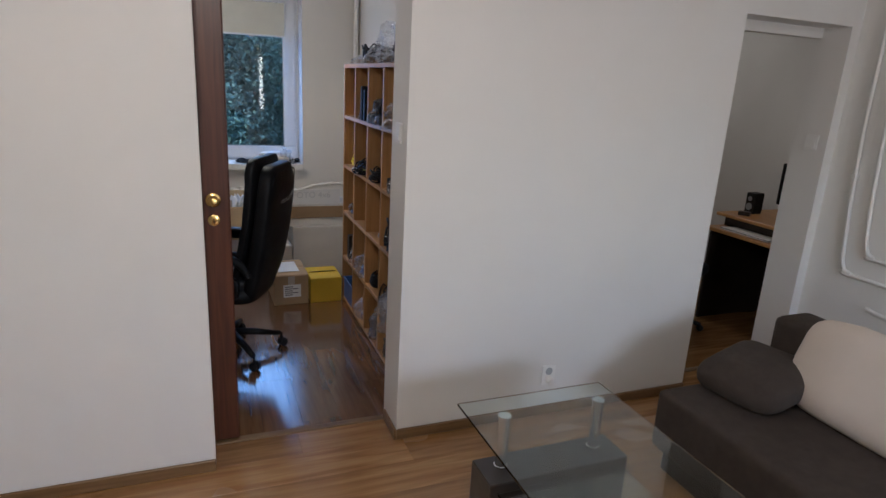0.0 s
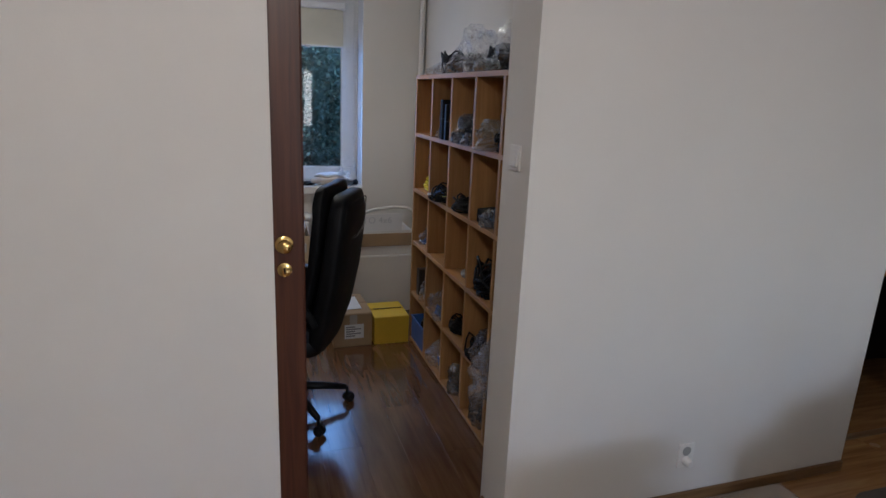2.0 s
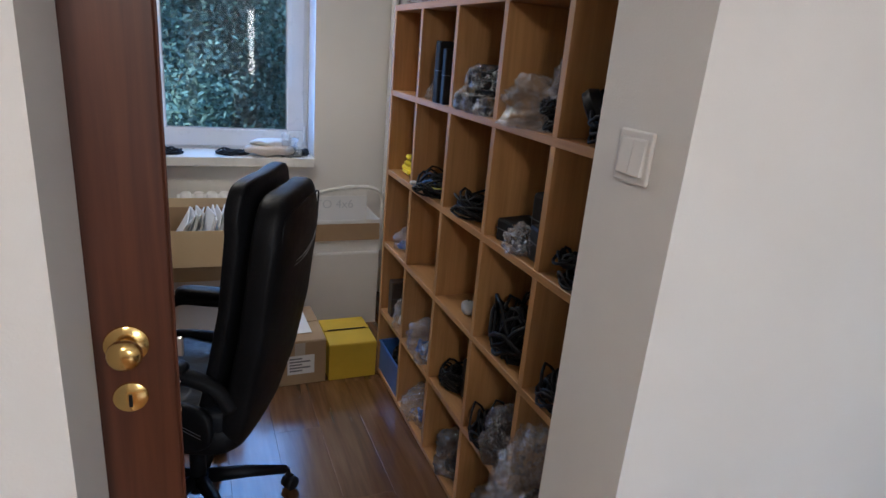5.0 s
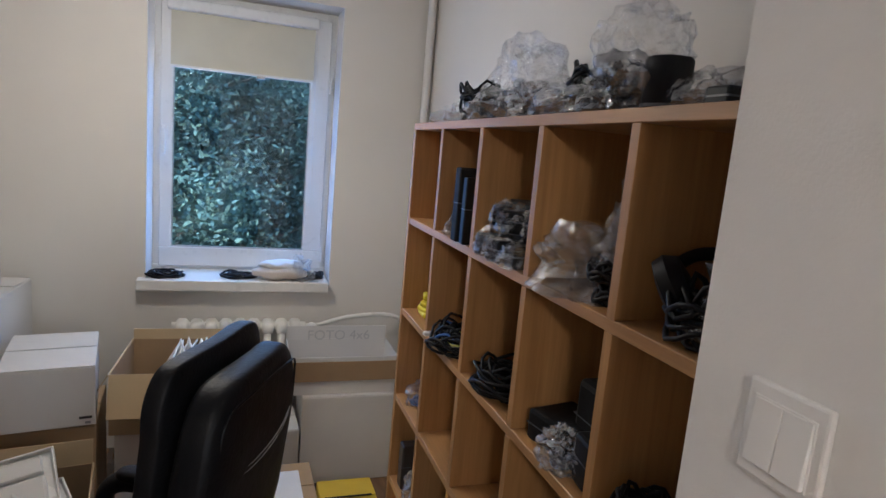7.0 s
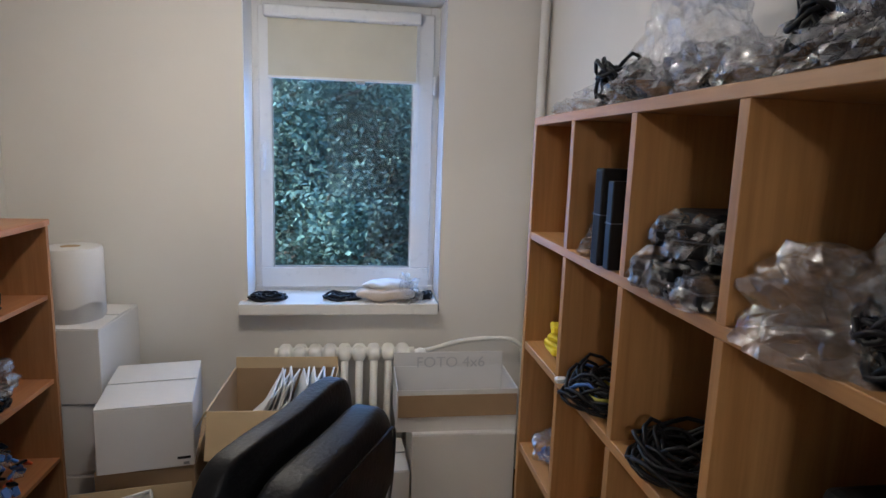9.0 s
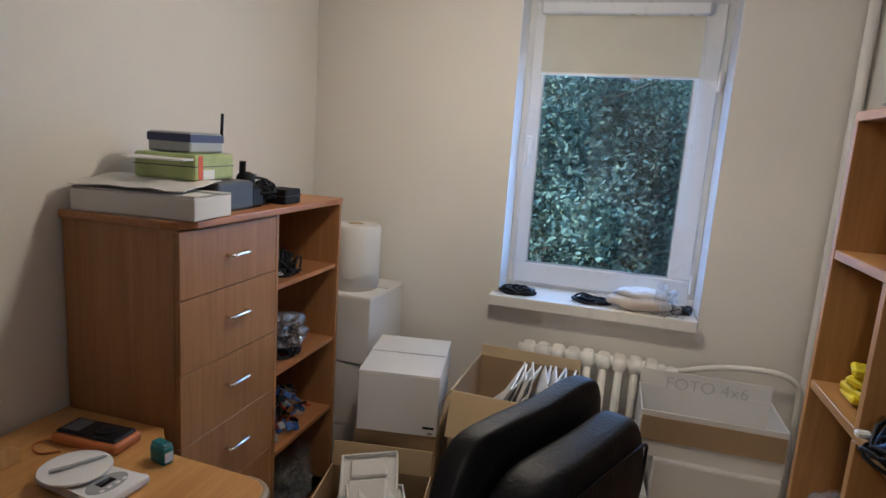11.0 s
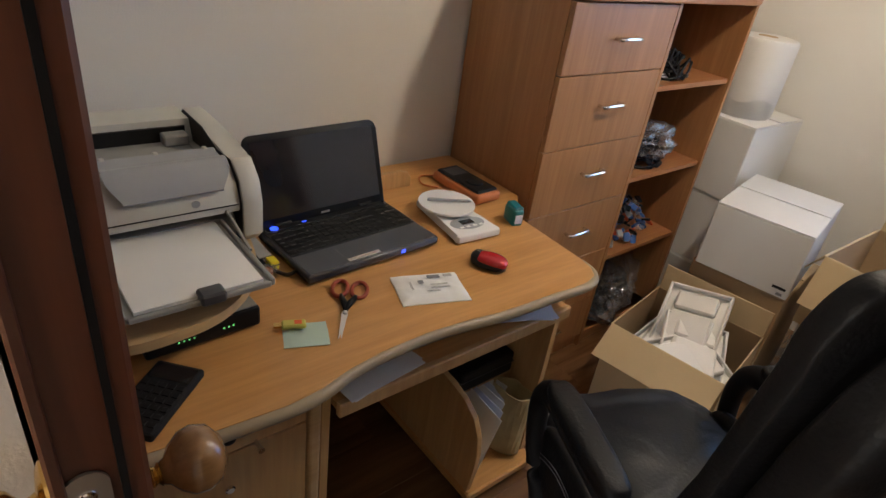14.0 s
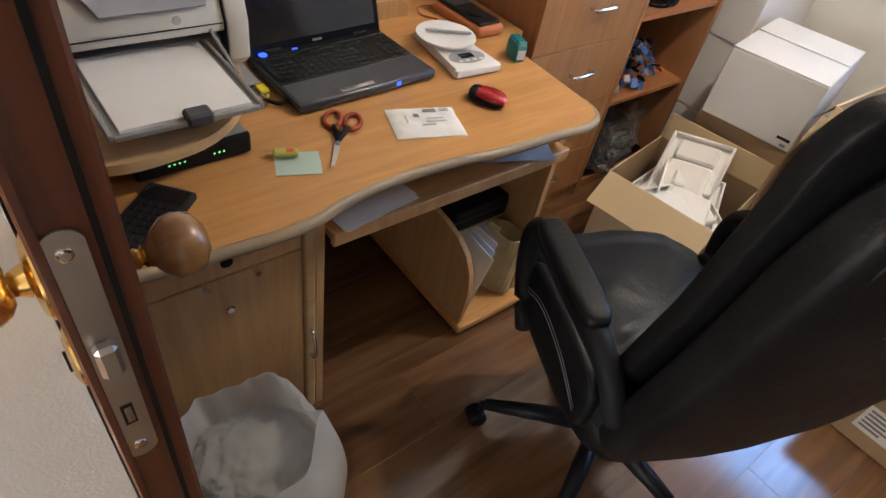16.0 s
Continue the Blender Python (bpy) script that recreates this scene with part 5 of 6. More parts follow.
# on top of the shelf
ZT = ROWZ[0]
for k, (x, yy, a, b, c, mt, inn) in enumerate(((1.12, 3.86, 0.06, 0.09, 0.03, CLEAR2, None), (1.17, 3.66, 0.10, 0.12, 0.055, CLEAR2, BLACK), (1.13, 3.47, 0.07, 0.10, 0.06, CLEAR2, BLACK), (1.16, 3.30, 0.09, 0.11, 0.055, GREYBAG, BLACK), (1.12, 3.14, 0.07, 0.10, 0.06, CLEAR2, BLACK), (1.14, 2.97, 0.08, 0.10, 0.05, CLEAR2, DARKGREY), (1.13, 2.80, 0.08, 0.10, 0.065, GREYBAG, BLACK), (1.20, 2.66, 0.07, 0.09, 0.05, CLEAR2, BLACK), (1.18, 2.56, 0.07, 0.07, 0.03, CLEAR2, None))):
    bag((x, yy, ZT), (a, b, c), 20.3 + k * 1.9, mt, "clear plastic bag of black adapters on the shelf top", 4, 0.5, inner=inn)
bag((1.22, 3.45, ZT), (0.09, 0.19, 0.155), 31.7, PUFF, "large puffed clear plastic bag", 4, 0.3)
bag((1.20, 2.87, ZT + 0.05), (0.09, 0.12, 0.12), 33.1, PUFF, "large puffed clear plastic bag", 4, 0.3)
ragged((1.14, 3.60, ZT + 0.03), (0.07, 0.10, 0.06), 83, BLACK, "black cables spilling from bags", loops=9, r=0.005)
ragged((1.13, 2.93, ZT + 0.02), (0.06, 0.08, 0.06), 87, BLACK, "black cables spilling from bags", loops=9, r=0.005)
cy = thing("black_cylinder", (1.14, 2.70, ZT), "black plastic cylindrical speaker on the shelf", "speaker")
part("body", lathe([(0.038, 0), (0.041, 0.004), (0.041, 0.094), (0.038, 0.099), (0.02, 0.1)], 32), BLACK_M, cy, smooth=True, local=True)
part("ring", lathe([(0.0425, 0.012), (0.0425, 0.018)], 32), DARKGREY, cy, local=True)
part("knob", lathe([(0.012, 0.1), (0.012, 0.104)], 16), DARKGREY, cy, local=True)
gadget((1.12, 2.525, ZT), (0.05, 0.05, 0.035), "small black gadget with a hook", BLACK, name="clip", cat="clip")

# ---- on the desk ----
lp = thing("laptop", Matrix.Translation((-0.672, 2.925, DT)) @ pose(0, 0, 0, 0, 0, 3.2), "open black and grey laptop with dark screen", "laptop")
base = part("base", box(-0.118, 0.118, -0.186, 0.186, 0.004, 0.027, 0.008, seg=3), LAPT, lp, smooth=True, local=True)
part("palm_rest", box(0.032, 0.112, -0.178, 0.178, 0.0268, 0.0278, 0.0004), DARKGREY, base)
part("touchpad", box(0.045, 0.095, -0.075, 0.012, 0.0278, 0.0284, 0.0002), DARKGREY, base)
part("touchpad_keys", box(0.097, 0.108, -0.075, 0.012, 0.0278, 0.029, 0.0004), CHROME, base)
part("keyboard_bed", box(-0.088, 0.026, -0.178, 0.178, 0.0268, 0.0275), BLACK, base)
kb = bmesh.new()
for r in range(6):
    for c in range(19):
        if c == 15:
            continue
        kx, ky = -0.083 + r * 0.0182, -0.174 + c * 0.0184
        wdt = 0.0155 if not (r == 5 and 4 <= c <= 8) else 0.0184
        box(kx, kx + (0.009 if r == 0 else 0.0155), ky, ky + wdt, 0.0275, 0.0305, 0.0012, bm=kb)
tagged(part("keys", kb, BLACK, base), kind="stuff")
part("speaker_bar", box(-0.112, -0.093, -0.17, 0.17, 0.0268, 0.0285, 0.0005), BLACK, base)
led = part("power_ring", lathe([(0.010, 0), (0.010, 0.0015), (0.006, 0.0016)], 20, m=Matrix.Translation((-0.102, -0.150, 0.0285))), LED_B, base, "glowing blue power button")
part("status_light", box(-0.105, -0.100, -0.075, -0.062, 0.0285, 0.0292), LED_B, base)
part("status_light", box(0.112, 0.119, 0.066, 0.078, 0.012, 0.022), LED_B, base)
lidm = Matrix.Translation((-0.112, 0, 0.024)) @ pose(0, 0, 0, 0, -19, 0)
corner = [(0.186 - 0.022 + 0.022 * math.cos(t), 0.222 - 0.022 + 0.022 * math.sin(t)) for t in (math.pi / 2 * i / 6 for i in range(7))]
bm = slab([(0.186, 0.0)] + corner + [(-y, z) for y, z in corner[::-1]] + [(-0.186, 0.0)], -0.012, 0.0, 0.004)
for v in bm.verts:
    v.co = Vector((v.co.z, v.co.x, v.co.y))
bm.transform(lidm)
lid = part("lid", bm, BLACK, lp, smooth=True, local=True)
bm = box(0.0, 0.0012, -0.171, 0.171, 0.022, 0.207)
bm.transform(lidm)
part("screen", bm, SCREEN, lid)
bm = box(0.0, 0.001, -0.012, 0.012, 0.008, 0.013)
bm.transform(lidm)
part("emblem", bm, GREYP, lid)
for s in (-1, 1):
    part("hinge", tube([(-0.113, s * 0.12 - 0.02, 0.027), (-0.113, s * 0.12 + 0.02, 0.027)], 0.007, 10), BLACK, lp, local=True)
ad = gadget((-0.735, 2.712, DT), (0.10, 0.03, 0.012), "grey memory card sticking from the laptop", GREYP, name="card_reader", cat="card reader")

# raised printer board, printer and router
PZ = 0.852
st = thing("printer_stand", (-0.75, 2.48, DT), "low maple stand with a curved front on the desk", "stand")
ol = [(XB + 0.04, 2.30), (-0.53, 2.30), (-0.455, 2.32), (-0.425, 2.37), (-0.425, 2.45), (-0.445, 2.53), (-0.50, 2.60), (-0.585, 2.65), (-0.69, 2.675), (XB + 0.04, 2.675)]
part("board", slab([tuple(q[:2]) for q in smooth_path([(x, y, 0) for x, y in ol[1:9]], 4)] + [ol[9], ol[0]], PZ - 0.02, PZ, 0.005), MAPLE, st, smooth=True)
part("upright", box(XB + 0.05, -0.66, 2.302, 2.32, DT, PZ - 0.02), MAPLE, st)
part("upright", box(XB + 0.05, -0.80, 2.655, 2.672, DT, PZ - 0.02), MAPLE, st)
prn = thing("laser_printer", (-0.80, 2.51, PZ), "beige and grey laser printer with paper in its tray", "printer")
QX0, QX1, QY0, QY1, QZ0, QZ1 = -1.02, -0.645, 2.325, 2.692, PZ + 0.004, 1.038
prof = [(QX0, QZ0), (QX1 - 0.02, QZ0), (QX1, QZ0 + 0.02), (QX1 + 0.002, QZ0 + 0.09), (QX1 - 0.012, QZ0 + 0.135), (QX1 - 0.05, QZ0 + 0.168), (QX1 - 0.12, QZ1 - 0.02), (QX1 - 0.20, QZ1), (QX0 + 0.05, QZ1), (QX0, QZ1 - 0.04)]


def cheek(y0, y1, prf, mat, nm, bev=0.004, grow=0.0):
    cx, cz = sum(p[0] for p in prf) / len(prf), sum(p[1] for p in prf) / len(prf)
    bm = slab([(p[0] + grow * (p[0] - cx), max(PZ + 0.001, p[1] + grow * (p[1] - cz))) for p in prf], y0, y1, bev)
    for v in bm.verts:
        v.co = Vector((v.co.x, v.co.z, v.co.y))
    return part(nm, bm, mat, prn, smooth=True)


cheek(QY1 - 0.045, QY1, prof, PRN, "side_cheek", 0.008, 0.03)
cheek(QY0, QY0 + 0.045, prof, PRN, "side_cheek", 0.008, 0.03)
low = [(QX0 + 0.002, QZ0), (QX1 - 0.03, QZ0), (QX1 - 0.03, QZ0 + 0.05), (QX1 - 0.10, QZ0 + 0.055), (QX0 + 0.002, QZ0 + 0.055)]
cheek(QY0 + 0.046, QY1 - 0.046, low, PRN_D, "lower_body")
mid = [(QX0 + 0.002, QZ0 + 0.075), (QX1 - 0.004, QZ0 + 0.075), (QX1 - 0.002, QZ0 + 0.09), (QX1 - 0.016, QZ0 + 0.13), (QX1 - 0.055, QZ0 + 0.163), (QX1 - 0.12, QZ1 - 0.026), (QX1 - 0.14, QZ1 - 0.05), (QX0 + 0.10, QZ1 - 0.06), (QX0 + 0.09, QZ1 - 0.006), (QX0 + 0.002, QZ1 - 0.006)]
cheek(QY0 + 0.046, QY1 - 0.046, mid, PRN, "front_cover")
part("slot_shadow", box(QX0 + 0.02, QX1 - 0.04, QY0 + 0.047, QY1 - 0.047, QZ0 + 0.0555, QZ0 + 0.0745), BLACK, prn)
# Black slab at the back of the output recess, standing in for its shade.
part("output_slot", box(QX0 + 0.088, QX0 + 0.0995, QY0 + 0.06, QY1 - 0.06, QZ1 - 0.055, QZ1 - 0.02), BLACK, prn)
flap_line = smooth_path([(QX1 - 0.118, 0, QZ1 - 0.016), (QX1 - 0.085, 0, QZ1 - 0.021), (QX1 - 0.05, 0, QZ0 + 0.172), (QX1 - 0.022, 0, QZ0 + 0.146), (QX1 - 0.008, 0, QZ0 + 0.122)], 5)
bm = grid_sheet(len(flap_line) - 1.0, 0.20, len(flap_line) - 1, 12, 0, 0.003)
for v in bm.verts:
    p = flap_line[min(len(flap_line) - 1, max(0, round(v.co.x + (len(flap_line) - 1) / 2)))]
    v.co = Vector((p.x + 0.004 + v.co.z * 0.5, 2.525 + v.co.y * (1 - 0.12 * math.sin(p.z * 60)), p.z + 0.003 + v.co.z))
part("output_flap", bm, GREYP, prn, "smoky grey flip-up paper stop", smooth=True)
for y in (2.43, 2.525, 2.62):
    part("flap_clip", box(QX1 - 0.124, QX1 - 0.108, y - 0.005, y + 0.005, QZ1 - 0.020, QZ1 - 0.009, 0.002), PRN, prn)
for y in (QY0 + 0.0455, QY1 - 0.0455):
    cheek(y - 0.0005, y + 0.0005, prof, BLACK, "body_gap", 0.0, 0.012)
part("output_well", box(QX0 + 0.10, QX1 - 0.145, QY0 + 0.055, QY1 - 0.062, QZ1 - 0.0535, QZ1 - 0.0515), PRN_D, prn)
part("well_step", box(QX0 + 0.10, QX0 + 0.135, QY1 - 0.115, QY1 - 0.062, QZ1 - 0.0515, QZ1 - 0.028, 0.003), PRN_D, prn)
part("door_gap", box(QX1 - 0.0035, QX1 - 0.001, QY0 + 0.05, QY1 - 0.05, QZ0 + 0.0895, QZ0 + 0.0915), BLACK, prn)
for k in range(3):
    part("vent_slot", box(QX1 - 0.105 + 0.012 * k, QX1 - 0.099 + 0.012 * k, QY1 - 0.075, QY1 - 0.052, QZ1 - 0.026 - 0.003 * k, QZ1 - 0.021 - 0.003 * k), DARKGREY, prn)
part("emblem", lathe([(0.008, 0), (0.008, 0.002)], 16, m=Matrix.Translation((QX1 - 0.006, 2.56, QZ0 + 0.105)) @ xr), GREYP, prn)
part("button", box(QX1 - 0.10, QX1 - 0.085, 2.655, 2.663, QZ1 - 0.028, QZ1 - 0.02, 0.002), BLACK, prn)
tz = PZ + 0.040
tr = part("paper_tray", box(QX1 - 0.03, -0.428, 2.372, 2.612, tz, tz + 0.006, 0.002), PRN_D, prn, "grey paper tray")
for a in ((2.366, 2.374), (2.610, 2.618)):
    part("tray_rim", box(QX1 - 0.03, -0.425, a[0], a[1], tz, tz + 0.014, 0.002), PRN_D, tr)
part("tray_rim", box(-0.430, -0.422, 2.374, 2.610, tz, tz + 0.011, 0.002), PRN_D, tr)
part("paper_pad", wrinkle(box(QX1 - 0.08, -0.436, 2.386, 2.600, tz + 0.006, tz + 0.012), 0.0007, 9), PAPER, tr)
part("paper_guide", box(-0.447, -0.414, 2.485, 2.528, tz + 0.0, tz + 0.022, 0.004), DARKGREY, tr)
part("tray_arm", tube([(QX1 - 0.03, 2.618, tz + 0.05), (-0.54, 2.62, tz + 0.010)], 0.004, 6), PRN_D, tr)

ro = thing("router", Matrix.Translation((-0.562, 2.50, DT)) @ pose(0, 0, 0, 0, 0, 2), "black network router with green lights under the stand", "router")
part("case", box(-0.10, 0.095, -0.105, 0.105, 0.004, 0.046, 0.006, seg=2), BLACK, ro, local=True)
part("top_cover", box(-0.097, 0.088, -0.101, 0.101, 0.046, 0.049, 0.001), PRN_D, ro, local=True)
for k in range(7):
    part("status_light", box(0.0945, 0.0958, -0.05 + (k if k < 4 else k + 5) * 0.009, -0.047 + (k if k < 4 else k + 5) * 0.009, 0.022, 0.025), LED_G, ro, local=True)

ph = thing("remote_keypad", Matrix.Translation((-0.372, 2.392, DT)) @ pose(0, 0, 0, 0, 0, -48), "dark grey keypad handset lying on the desk", "keypad")
part("body", box(-0.07, 0.085, -0.042, 0.042, 0, 0.016, 0.005, seg=2), BLACK_M, ph, local=True)
kb = bmesh.new()
for r in range(6):
    for c in range(5):
        box(-0.02 + r * 0.016, -0.009 + r * 0.016, -0.037 + c * 0.0155, -0.025 + c * 0.0155, 0.016, 0.018, 0.001, bm=kb)
tagged(part("keys", kb, BLACK_M, ph, local=True), kind="stuff")
part("display", box(-0.062, -0.028, -0.035, 0.035, 0.0158, 0.0166), SCREEN, ph, local=True)

sc = thing("kitchen_scale", Matrix.Translation((-0.63, 3.238, DT)) @ pose(0, 0, 0, 0, 0, -4), "white kitchen scale with round platter", "scale")
part("base", slab([(-0.13, -0.055), (0.02, -0.055), (0.085, -0.072), (0.095, -0.066), (0.095, 0.066), (0.085, 0.072), (0.02, 0.055), (-0.13, 0.055)], 0.003, 0.024, 0.006), WHITE, sc, smooth=True, local=True)
part("platter", lathe([(0.03, 0.024), (0.035, 0.028), (0.076, 0.031), (0.08, 0.035), (0.079, 0.039), (0.06, 0.0375), (0.01, 0.037)], 40, m=Matrix.Translation((-0.065, 0, 0))), WHITE, sc, smooth=True, local=True)
part("panel", slab([(0.035 + 0.032 * math.cos(t), 0.052 * math.sin(t)) for t in (2 * math.pi * i / 28 for i in range(28))], 0.024, 0.0248), GREYP, sc, local=True)
part("display", box(0.020, 0.042, -0.02, 0.02, 0.0248, 0.0258), SCREEN, sc, local=True)
for y in (-0.03, -0.01, 0.012, 0.032):
    part("button", box(0.05, 0.058, y - 0.006, y + 0.006, 0.0246, 0.026, 0.001), WHITE, sc, local=True)
pe = thing("pen", Matrix.Translation((-0.693, 3.25, DT + 0.040)) @ pose(0, 0, 0, 0, 0, 62), "silver pen lying on the scale", "pen")
part("barrel", tube([(-0.062, 0, 0.004), (0.045, 0, 0.004), (0.055, 0, 0.004), (0.062, 0, 0.003)], [0.004, 0.004, 0.0035, 0.001], 8), GREYP, pe, local=True)
part("clip", box(-0.06, -0.03, -0.001, 0.001, 0.008, 0.0095), CHROME, pe, local=True)

mm = thing("multimeter", Matrix.Translation((-0.80, 3.405, DT)) @ pose(0, 0, 0, 0, 0, 2), "black multimeter in an orange rubber holster", "multimeter")
part("holster", box(-0.105, 0.105, -0.05, 0.05, 0, 0.032, 0.012, seg=3), ORANGE, mm, smooth=True, local=True)
part("face", box(-0.095, 0.095, -0.041, 0.041, 0.03, 0.040, 0.005), BLACK, mm, local=True)
part("dial", lathe([(0.026, 0.04), (0.025, 0.044), (0.018, 0.047)], 24, m=Matrix.Translation((0.035, 0, 0))), BLACK_M, mm, smooth=True, local=True)
part("display", box(-0.08, -0.03, -0.03, 0.03, 0.0398, 0.0408), DARKGREY, mm, local=True)
tl = thing("tape_dispenser", Matrix.Translation((-0.577, 3.392, DT)) @ pose(0, 0, 0, 0, 0, -15), "small teal plastic stamp block standing upright", "stamp")
part("body", box(-0.029, 0.029, -0.017, 0.017, 0, 0.05, 0.008, seg=3), TEAL, tl, smooth=True, local=True)
part("cap", box(-0.026, 0.026, -0.0145, 0.0145, 0.047, 0.057, 0.004), TEAL, tl, local=True)
part("panel", box(0.0285, 0.0298, -0.011, 0.011, 0.010, 0.036), PAPER_B, tl, local=True)

mo = thing("computer_mouse", Matrix.Translation((-0.43, 3.168, DT)) @ pose(0, 0, 0, 0, 0, 28), "glossy red and black computer mouse", "mouse")
bm = sell(0.043, 0.027, 0.018, 0.85, 0.8, 28, 14, at=(0.004, 0, 0.018))
part("shell", bm, RED, mo, smooth="all", local=True)
part("side_grip", sell(0.046, 0.029, 0.0125, 0.7, 0.75, 28, 10, at=(0, 0, 0.0125)), BLACK, mo, smooth="all", local=True)
part("nose", sell(0.018, 0.023, 0.015, 0.8, 0.8, 20, 10, at=(-0.028, 0, 0.018)), BLACK, mo, smooth="all", local=True)
part("wheel", tube([(-0.030, -0.0035, 0.030), (-0.030, 0.0035, 0.030)], 0.005, 12), DARKGREY, mo, local=True)

po = thing("postal_pouch", Matrix.Translation((-0.418, 2.98, DT)) @ pose(0, 0, 0, 0, 0, -19), "white padded postal pouch with printed marks", "pouch")
bm = grid_sheet(0.112, 0.158, 14, 20, 0, 0.009)
for v in bm.verts:
    e = min(1, (0.056 - abs(v.co.x)) / 0.012, (0.079 - abs(v.co.y)) / 0.012)
    if v.co.z > 0.004:
        v.co.z = 0.0025 + 0.007 * max(0, e) + 0.0035 * noise.noise(v.co * 60) * max(0, e)
    v.co += Vector((0.002, 0.002, 0)) * noise.noise(v.co * 35)
part("body", bm, PAPER, po, smooth=True, local=True)
for k, (x, y, a, b) in enumerate(((-0.03, 0.015, 0.012, 0.03), (-0.032, 0.05, 0.01, 0.02), (0.0, 0.02, 0.004, 0.04), (0.012, 0.02, 0.004, 0.045), (0.024, 0.0, 0.004, 0.03), (0.0, -0.045, 0.03, 0.004), (-0.012, -0.02, 0.012, 0.012))):
    part("print_bar", box(x - a / 2, x + a / 2, y - b / 2, y + b / 2, 0.0128, 0.0134), INK if k in (0, 6) else INK_L, po, local=True)

sx = thing("scissors", Matrix.Translation((-0.47, 2.80, DT)) @ pose(0, 0, 0, 0, 0, -37), "steel scissors with red and black handles, slightly open", "scissors")
for s in (-1, 1):
    loop = [(-0.028 + 0.030 * math.cos(t), s * 0.021 + 0.0165 * math.sin(t), 0.006) for t in (2 * math.pi * i / 20 for i in range(20))]
    hn = part("handle", tube(loop, 0.0048, 8, closed=True), REDH, sx, smooth="all", local=True)
    part("shank", tube([(-0.002, s * 0.016, 0.006), (0.022, s * 0.006, 0.006), (0.05, -s * 0.001, 0.005)], [0.006, 0.007, 0.005], 8), BLACK, hn, smooth="all")
    bm = slab([(0.045, -s * 0.006), (0.06, s * 0.007), (0.10, -s * 0.000 + s * 0.004), (0.142, -s * 0.003), (0.10, -s * 0.005)], 0.003 if s > 0 else 0.0045, 0.0044 if s > 0 else 0.0059)
    part("blade", bm, CHROME, sx, local=True)
part("pivot", lathe([(0.005, 0.006), (0.005, 0.008), (0.003, 0.009)], 14, m=Matrix.Translation((0.056, 0, 0))), GREYP, sx, local=True)
nt = solo("sticky_note", wrinkle(grid_sheet(0.072, 0.085, 6, 6, 0, 0.001), 0.0015, 25), MINT, "pale green paper note on the desk", "note", Matrix.Translation((-0.405, 2.668, DT + 0.001)) @ pose(0, 0, 0, 0, 0, -22))
us = thing("usb_stick", Matrix.Translation((-0.435, 2.655, DT + 0.0045)) @ pose(0, 0, 0, 0, 0, 68), "yellow-green memory stick lying on a note", "usb stick")
part("body", box(-0.02, 0.026, -0.011, 0.011, 0, 0.011, 0.003), GOLDC, us, local=True)
part("plug", box(-0.035, -0.02, -0.006, 0.006, 0.003, 0.008), BRASS, us, local=True)
part("emblem", box(0.004, 0.018, -0.006, 0.006, 0.011, 0.0115), BOXR, us, local=True)
tp = thing("adhesive_tape", Matrix.Translation((-0.625, 2.69, DT)), "roll of clear adhesive tape with a yellow core", "tape")
part("roll", lathe([(0.012, 0), (0.021, 0), (0.021, 0.018), (0.012, 0.018)], 24), CLEAR2, tp, local=True)
part("core", lathe([(0.010, 0.001), (0.0118, 0.001), (0.0118, 0.017), (0.010, 0.017)], 24), ORANGE, tp, local=True)
gadget((-0.655, 2.715, DT), (0.03, 0.02, 0.02), "small yellow plastic pencil sharpener", YELLOW2, name="sharpener", cat="sharpener")
solo("power_cable", tube(smooth_path([(-0.60, 2.745, DT + 0.012), (-0.60, 2.72, DT + 0.01), (-0.66, 2.70, DT + 0.006), (-0.75, 2.71, DT + 0.005), (-0.88, 2.72, DT + 0.005)], 6), 0.0045, 7), BLACK, "black plug lead beside the laptop", "cable", smooth="all")
solo("orange_lead", tube(smooth_path([(-0.91, 3.39, DT + 0.004), (-0.93, 3.33, DT + 0.004), (-0.88, 3.30, DT + 0.004), (-0.84, 3.33, DT + 0.004)], 6), 0.003, 6), ORANGE, "thin orange test lead", "cable", smooth="all")

# ---- under the desk ----
def sheet_stack(name, m, w, d, label, mat, n=3, seed=1):
    t = thing(name, m, label, "paper")
    rnd = random.Random(seed)
    for k in range(n):
        bm = grid_sheet(w, d, 6, 6, 0.002 * k, 0.0012)
        for v in bm.verts:
            v.co.z += 0.004 * (v.co.x / w) ** 2
        bm.transform(pose(rnd.uniform(-0.01, 0.01), rnd.uniform(-0.01, 0.01), 0, 0, 0, rnd.uniform(-9, 9)))
        part("sheet", bm, mat, t, local=True)
    return t


sheet_stack("paper_sheets", pose(-0.43, 2.81, 0.640, 0, 0, 14), 0.21, 0.20, "loose white papers on the pull-out tray", PAPER, 2, 3)
sheet_stack("paper_sheets", pose(-0.44, 3.28, 0.640, 0, 0, -24), 0.21, 0.20, "loose bluish papers on the pull-out tray", PAPER_B, 3, 8)
for k in range(5):
    bm = box(-0.11, 0.11, -0.001, 0.001, 0, 0.255)
    wrinkle(bm, 0.004, 9, k)
    solo("document", bm, PAPER_B if k % 2 else PAPER, "papers leaning in the desk's low compartment", "paper", Matrix.Translation((-0.47 - 0.018 * k, 3.205 + 0.012 * k, 0.052)) @ pose(0, 0, 0, -8 - 2 * k, 6, 4 * k), group="papers in the compartment")
kbag = thing("paper_bag", Matrix.Translation((-0.405, 3.355, 0.051)) @ pose(0, 0, 0, 0, 0, 15), "crumpled tan paper bag with an open top", "bag")
